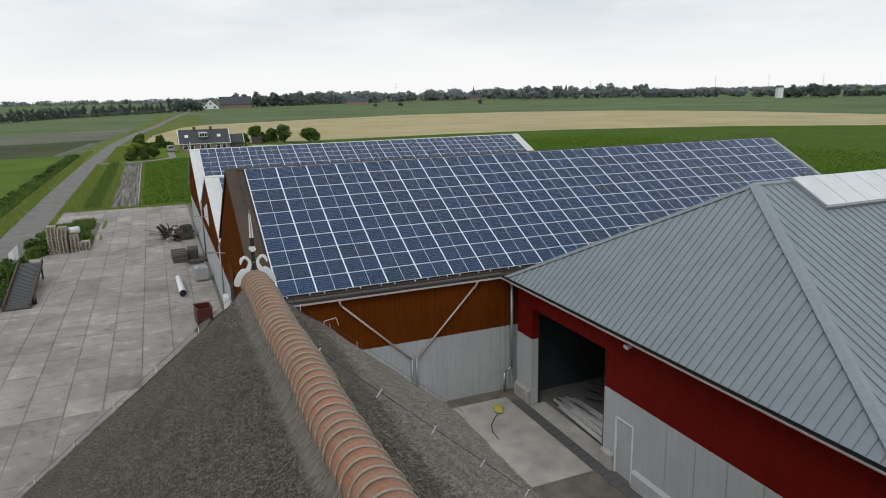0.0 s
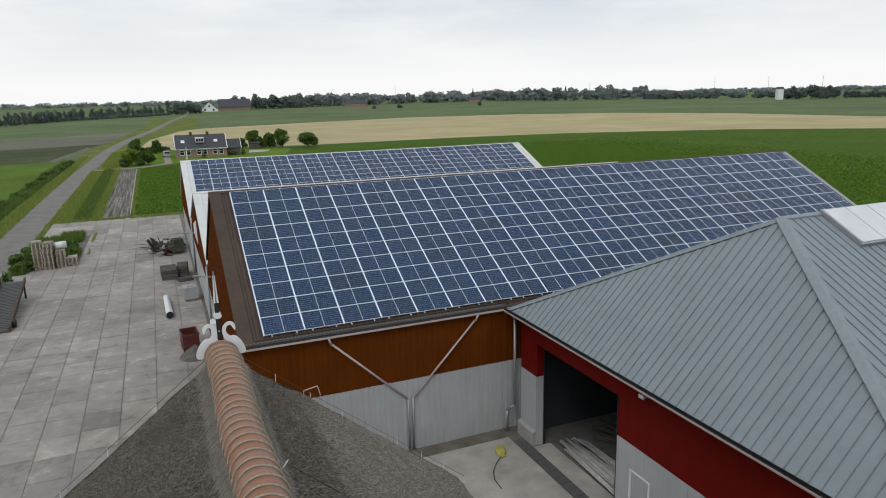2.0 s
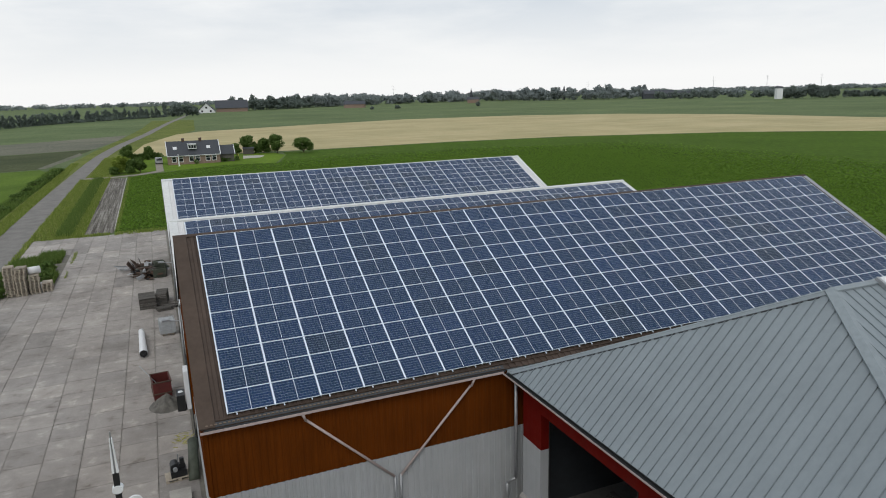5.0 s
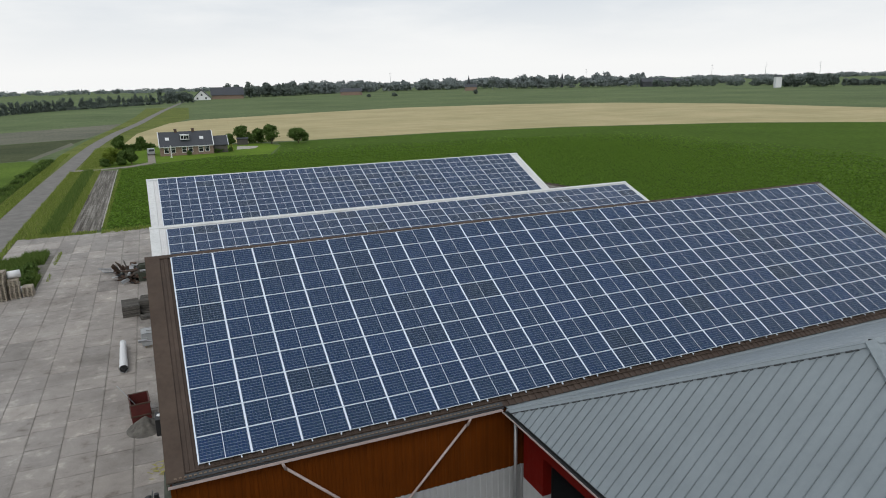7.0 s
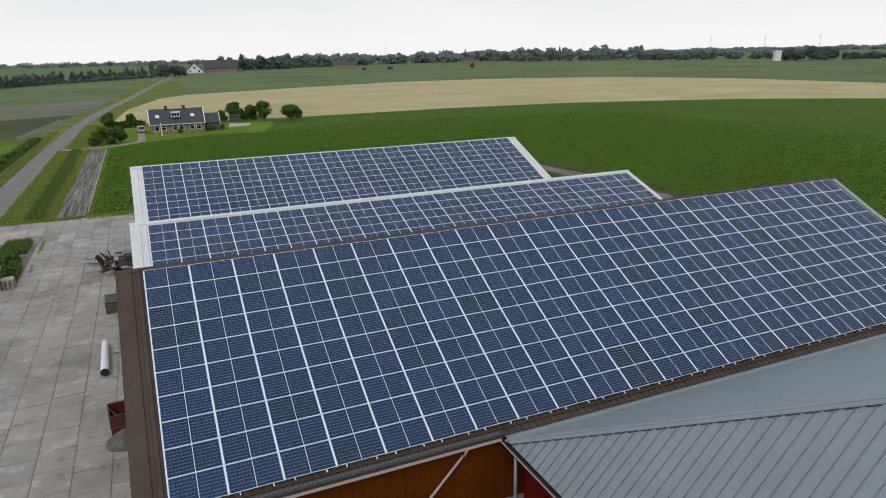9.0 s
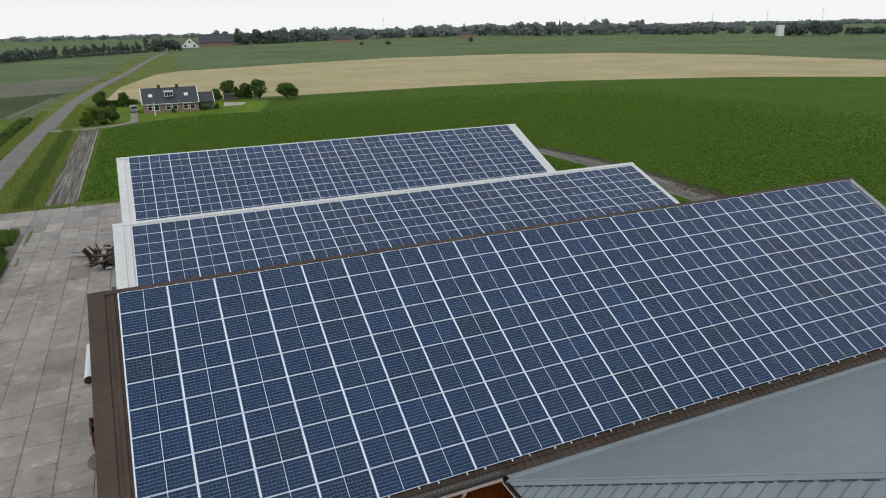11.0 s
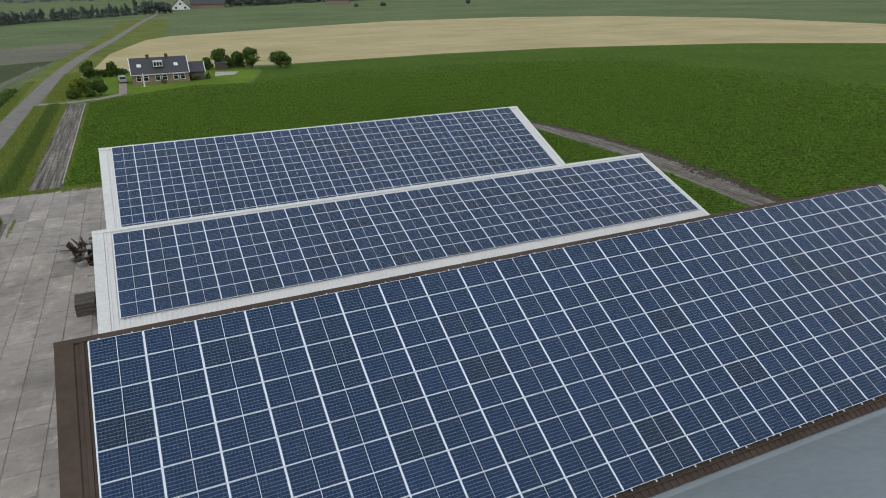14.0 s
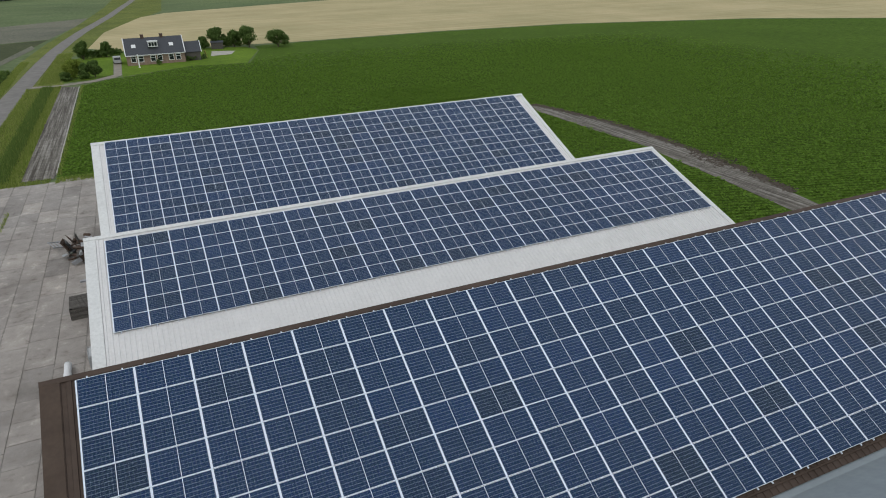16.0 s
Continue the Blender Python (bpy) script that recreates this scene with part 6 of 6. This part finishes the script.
# red steel bin with a pole in it, gravel heap
skip = thing("red_steel_bin", "open rusty red steel bin with a pole sticking out", "bin", "", "", (-2.5, 18.0, YZ), (0, 0, 5))
bm = bmesh.new()
for a in ((-0.5, -0.46, -0.75, 0.75), (0.46, 0.5, -0.75, 0.75), (-0.46, 0.46, -0.75, -0.71), (-0.46, 0.46, 0.71, 0.75)):
    box(bm, a[0], a[1], a[2], a[3], 0.05, 1.15)
box(bm, -0.5, 0.5, -0.75, 0.75, 0.0, 0.05)
part("shell", bm, M["red_paint"], skip)
bm = bmesh.new()
for z in (0.4, 1.11):
    for a in ((-0.54, -0.5, -0.79, 0.79), (0.5, 0.54, -0.79, 0.79), (-0.5, 0.5, -0.79, -0.75), (-0.5, 0.5, 0.75, 0.79)):
        box(bm, a[0], a[1], a[2], a[3], z, z + 0.07)
part("rim", bm, M["rust"], skip)
bm = bmesh.new()
tube(bm, (0.3, -0.4, 0.1), (-1.0, 1.1, 1.7), 0.025, n=6)
part("pole", bm, M["galv"], skip)
bm = bmesh.new()
bmesh.ops.create_grid(bm, x_segments=34, y_segments=34, size=1.1)
for v in bm.verts:
    r = math.hypot(v.co.x, v.co.y * 0.9)
    v.co.z = max(-0.02, 0.75 * (1 - r / 0.95)) + (0.10 * noise.noise(v.co * 4) + 0.06 * noise.noise(v.co * 11) if r < 0.9 else 0.0)
bm.transform(Matrix.Translation((-2.3, 16.4, YZ)))
tagged(part("rubble_heap", bm, M["rubble"], None, "", True), "small heap of grey rubble beside the bin", "rubble heap")
# black cabinet and white meter box by the wall
cab = thing("black_machine_box", "black boxed machine with a round vent beside the wall", "machine")
bm = bmesh.new()
box(bm, -1.72, -1.28, 15.2, 16.2, YZ, YZ + 0.95)
bmesh.ops.bevel(bm, geom=bm.edges[:], offset=0.03, segments=2)
part("housing", bm, M["black"], cab)
bm = bmesh.new()
tube(bm, (-1.5, 15.75, YZ + 0.94), (-1.5, 15.75, YZ + 0.98), 0.14, n=16)
part("vent", bm, M["white"], cab)
wb = thing("white_meter_box", "tall white steel meter box against the gable wall", "meter box")
bm = bmesh.new()
box(bm, -1.22, -0.92, 15.3, 16.3, YZ, YZ + 2.3)
bmesh.ops.bevel(bm, geom=bm.edges[:], offset=0.02, segments=1)
part("housing", bm, M["white"], wb)
bm = bmesh.new()
box(bm, -1.24, -1.215, 15.38, 16.22, YZ + 0.2, YZ + 2.2)
part("door", bm, M["white"], wb)
# yellow strap ends, loose on the concrete
bm = bmesh.new()
rng = random.Random(5)
for i in range(40):
    x, y = -1.6 + rng.gauss(0, 0.3), 11.8 + rng.gauss(0, 0.35)
    a = rng.uniform(0, 3.1)
    l = rng.uniform(0.1, 0.35)
    tube(bm, (x, y, YZ + 0.02), (x + l * math.cos(a), y + l * math.sin(a), YZ + rng.uniform(0.02, 0.07)), 0.014, n=5)
tagged(part("straw_litter", bm, M["yellow"]), "scattered yellow rope and straw on the concrete", "litter", "", "stuff")
# small machine on a pallet, dark drum at the wall
mach = thing("pump_on_pallet", "dark greasy pump unit on a wooden pallet", "pump", "", "", (-1.95, 8.0, YZ), (0, 0, 4))
p = new("pallet_base", PALLET)
p.parent = mach
bm = bmesh.new()
box(bm, -0.35, 0.35, -0.3, 0.25, 0.15, 0.45)
tube(bm, (-0.15, -0.2, 0.6), (-0.15, 0.3, 0.6), 0.2, n=14)
tube(bm, (0.18, 0, 0.4), (0.18, 0, 0.95), 0.1, n=12)
box(bm, -0.05, 0.3, -0.1, 0.12, 0.45, 0.7)
part("motor", bm, M["black"], mach)
bm = bmesh.new()
tube(bm, (0.0, 0.1, 0.7), (0.05, 0.12, 1.1), 0.03)
tube(bm, (-0.15, -0.3, 0.6), (-0.15, -0.42, 0.6), 0.1, n=12)
part("outlet", bm, M["zinc"], mach)
bm = bmesh.new()
tube(bm, (-1.32, 7.4, YZ), (-1.18, 9.6, 1.0), 0.24, n=16)
tagged(part("green_pipe_section", bm, M["green_plastic"], None, "", True), "dark green pipe section leaning along the wall", "pipe")
# slabs laid loose before the gable
bm = bmesh.new()
box(bm, -2.4, -1.5, 5.4, 6.4, YZ, YZ + 0.3)
bmesh.ops.bevel(bm, geom=bm.edges[:], offset=0.03, segments=1)
tagged(part("concrete_block", bm, M["court"]), "pale square concrete block on the yard", "block")


# ---- grasses and crop rows ----
def blades(name, label, boxes_, count, h, seed, mat="blade", wide=0.05):
    rng = np.random.default_rng(seed)
    area = np.array([(b[1] - b[0]) * (b[3] - b[2]) for b in boxes_], float)
    pick = rng.choice(len(boxes_), count, p=area / area.sum())
    bx = np.array(boxes_, float)[pick]
    x = bx[:, 0] + rng.random(count) * (bx[:, 1] - bx[:, 0])
    y = bx[:, 2] + rng.random(count) * (bx[:, 3] - bx[:, 2])
    a = rng.random(count) * 2 * math.pi
    hh = h * (0.4 + 0.8 * rng.random(count))
    lean = rng.normal(0, 0.25, (count, 2)) * hh[:, None]
    v = np.zeros((count, 3, 3))
    v[:, 0] = np.c_[x - wide * np.cos(a), y - wide * np.sin(a), np.full(count, 0.05)]
    v[:, 1] = np.c_[x + wide * np.cos(a), y + wide * np.sin(a), np.full(count, 0.05)]
    v[:, 2] = np.c_[x + lean[:, 0], y + lean[:, 1], 0.05 + hh]
    f = np.arange(count * 3).reshape(-1, 3)
    ob = mesh_of(name, v.reshape(-1, 3).tolist(), f.tolist(), M[mat])
    return tagged(ob, label, "grass", "", "stuff")


blades("weeds", "overgrown weeds between yard and road", [(-16.8, -14.0, 50, 54), (-15.2, -12.4, 51, 57), (-16.9, -13.4, 56, 62.5), (-14.6, -12.2, 60, 65), (-17.2, -15.9, 45.5, 50), (-13.6, -11.8, 50.0, 54)], 20000, 0.75, 31, "reed_leaf", 0.045)
blades("weeds", "weeds growing in the cracks of the concrete", [(-11.2, -10.9, 59, 65), (-11.1, -10.85, 52, 55), (-17.3, -16.6, 30, 44), (-7.4, -1.0, 74.3, 76.5), (-16, -8, 74.8, 76.5)], 2200, 0.35, 32, "blade", 0.04)
blades("verge_grass", "long seeding grass along the road and the track", [(-17.3, -11.6, 76, 150), (-23.8, -21.7, 40, 200), (-16, -12, 155, 215), (-7.5, -6.9, 78, 150)], 34000, 0.32, 33, "blade", 0.05)
blades("ditch_reeds", "tall dark reeds along the shallow ditches", [(-14.6, -12.6, 77, 150), (-26.8, -24.2, 60, 182)], 14000, 0.8, 34, "reed_leaf", 0.06)
blades("verge_tussocks", "pale seeding tussocks at the edge of the asphalt", [(-17.5, -16.9, 46, 150), (-22.2, -21.5, 40, 170), (-12.4, -11.2, 76, 150)], 9000, 0.45, 35, "blade", 0.07)
for i in range(16):
    tree("bush", "low reedy bush in the roadside ditch", -26.0 + 0.08 * i + random.uniform(-0.6, 0.6), 86 + 6 * i + random.uniform(-3, 3), 0.9 + 0.5 * random.random(), 1.4, M["leaf"], 400 + i, 300, 0.2, 0.1, "ditch bushes")
for i in range(8):
    tree("bush", "leafy bush beside the yard ramp", -17.2 + random.uniform(-0.4, 0.3), 27 + 1.9 * i, 1.8, 1.2, M["leaf"], 430 + i, 300, 0.16, 0.1, "yard bushes")


def crop_rows(name, inside, x0, x1, y0, y1, step, size, seed):
    """Leafy clumps in straight rows 0.75 m apart, over a stretch of the plan."""
    rng = np.random.default_rng(seed)
    a = radians(ROW_TURN)
    d, q = np.array([math.cos(a), math.sin(a)]), np.array([-math.sin(a), math.cos(a)])
    corners = np.array([(x, y) for x in (x0, x1) for y in (y0, y1)], float)
    u0, u1 = (corners @ d).min(), (corners @ d).max()
    w0, w1 = 0.75 * math.floor((corners @ q).min() / 0.75), (corners @ q).max()
    u, w = np.meshgrid(np.arange(u0, u1, step), np.arange(w0, w1, 0.75))
    u = u + rng.normal(0, step * 0.25, u.shape)
    w = w + rng.normal(0, 0.03, w.shape)
    p = u.ravel()[:, None] * d + w.ravel()[:, None] * q
    p = p[(p[:, 0] > x0) & (p[:, 0] < x1) & (p[:, 1] > y0) & (p[:, 1] < y1)]
    p = p[inside(p[:, 0], p[:, 1])]
    p = p[rng.random(len(p)) > 0.03]
    p = p[rng.random(len(p)) < np.clip((150 - p[:, 0]) / 40, 0.05, 1) * np.clip((176 - p[:, 1]) / 40, 0.05, 1)]
    n = len(p)
    vs = []
    for k in range(5):
        ang = rng.random(n) * 2 * math.pi
        s = size * (0.7 + 0.6 * rng.random(n))
        tilt = rng.normal(0, 0.35, (n, 2))
        z = 0.04 + 0.12 * rng.random(n)
        ca, sa = np.cos(ang), np.sin(ang)
        off = rng.normal(0, 0.16, n)[:, None] * d + rng.normal(0, 0.06, n)[:, None] * q
        quad_v = np.zeros((n, 4, 3))
        for m, (e, f) in enumerate(((-1, 0), (0, -0.75), (1, 0), (0, 0.75))):
            dx, dy = s * (e * ca - f * sa), s * (e * sa + f * ca)
            quad_v[:, m, 0] = p[:, 0] + off[:, 0] + dx
            quad_v[:, m, 1] = p[:, 1] + off[:, 1] + dy
            quad_v[:, m, 2] = z + 0.05 + tilt[:, 0] * dx + tilt[:, 1] * dy + 0.06
        vs.append(quad_v)
    v = np.concatenate(vs).reshape(-1, 3)
    f = np.arange(len(v)).reshape(-1, 4)
    ob = mesh_of(name, v.tolist(), f.tolist(), M["leaf_crop"])
    return tagged(ob, "green potato plants in straight rows", "crop", "", "stuff")


def off_track(x, y):
    mid_x = np.interp(y, [-40, 10, 30, 40, 48, 57, 68, 82, 92], [55.0, 57.0, 59.4, 61.2, 62.1, 63.0, 62.7, 61.6, 60.8])
    return (np.abs(x - mid_x) > 2.5 + 0.4 * np.sin(y * 1.7)) | (y > 84)


crop_rows("potato_plants", off_track, 40.3, 105, 5, 110, 0.30, 0.14, 51)
crop_rows("potato_plants", lambda x, y: ((y > 77.5) | (x > 0.5)) & (y < np.interp(x, [-7, -1, 16, 29.5, 36, 60], [149, 155, 165.5, 162.5, 186, 184])), -6.9, 60, 61.5, 176, 0.36, 0.16, 52)
crop_rows("potato_plants", lambda x, y: y > 0, 60, 105, 110, 172, 0.45, 0.17, 53)

crop_rows("potato_plants", lambda x, y: y > 0, 105, 150, 5, 165, 0.45, 0.17, 55)


# dug-up clods along the far side of the earth track
rng = np.random.default_rng(61)
n = 2600
cy = rng.uniform(33, 84, n)
cx = np.interp(cy, [30, 40, 48, 57, 68, 78, 86], [61.2, 63.4, 64.4, 65.0, 65.0, 63.4, 61.6]) + rng.normal(0.2, 0.35, n) + np.where(np.abs(cy - 46) < 3, rng.normal(-0.3, 0.9, n), 0.0)
size = rng.uniform(0.06, 0.2, n)
turn = rng.uniform(0, 6.28, n)
v = np.zeros((n, 5, 3))
for k in range(4):
    rad = size * rng.uniform(0.8, 1.3, n)
    v[:, k] = np.c_[cx + rad * np.cos(turn + k * 1.57), cy + rad * np.sin(turn + k * 1.57), np.full(n, 0.08)]
v[:, 4] = np.c_[cx + rng.normal(0, 0.03, n), cy + rng.normal(0, 0.03, n), 0.08 + size * rng.uniform(0.7, 1.3, n)]
faces = [(5 * i + k, 5 * i + (k + 1) % 4, 5 * i + 4) for i in range(n) for k in range(4)]
tagged(mesh_of("soil_clods", v.reshape(-1, 3).tolist(), faces, M["clod"]), "dark clods of dug-up earth along the track", "soil", "", "stuff")


# ---- concrete slabs of the yard ----
SLABS = {}
for deep in (2.08, 3.7):
    bm = bmesh.new()
    box(bm, 0.010, 1.740, 0.009, deep - 0.009, -0.06, 0.0)
    bmesh.ops.bevel(bm, geom=[e for e in bm.edges if all(v.co.z > -0.01 for v in e.verts)], offset=0.010, segments=1)
    SLABS[deep] = to_mesh("slab", bm, M["yard"])
rng = random.Random(9)
rest_v, rest_f = [], []
for i in range(9):
    x = -1.1 - 1.75 * (i + 1)
    shift = rng.uniform(-0.35, 0.35)
    rows_y = [(27.2 - 2.08 * (j + 1) + shift, 2.08) for j in range(42)] + [(27.2 + 3.7 * j + shift, 3.7) for j in range(13)]
    for y, deep in rows_y:
        if y > 72.1 or (x < -12.9 and 47.0 < y < 62.5):
            continue
        z = YZ + rng.uniform(-0.006, 0.006)
        if y > 6.0:
            s = new("slab", SLABS[deep])
            s.parent = yard
            s.matrix_basis = pose(x, y, z, rng.uniform(-0.12, 0.12), rng.uniform(-0.15, 0.15), rng.uniform(-0.2, 0.2))
        else:
            n = len(rest_v)
            for a, b in ((0.010, 0.009), (1.740, 0.009), (1.740, deep - 0.009), (0.010, deep - 0.009)):
                rest_v += [(x + a, y + b, z), (x + a, y + b, z - 0.06)]
            rest_f += [(n, n + 2, n + 4, n + 6), (n, n + 1, n + 3, n + 2), (n + 2, n + 3, n + 5, n + 4), (n + 4, n + 5, n + 7, n + 6), (n + 6, n + 7, n + 1, n)]
far_slabs = mesh_of("slab_rest", rest_v, rest_f, M["yard"], yard)
far_slabs["kind"] = "stuff"
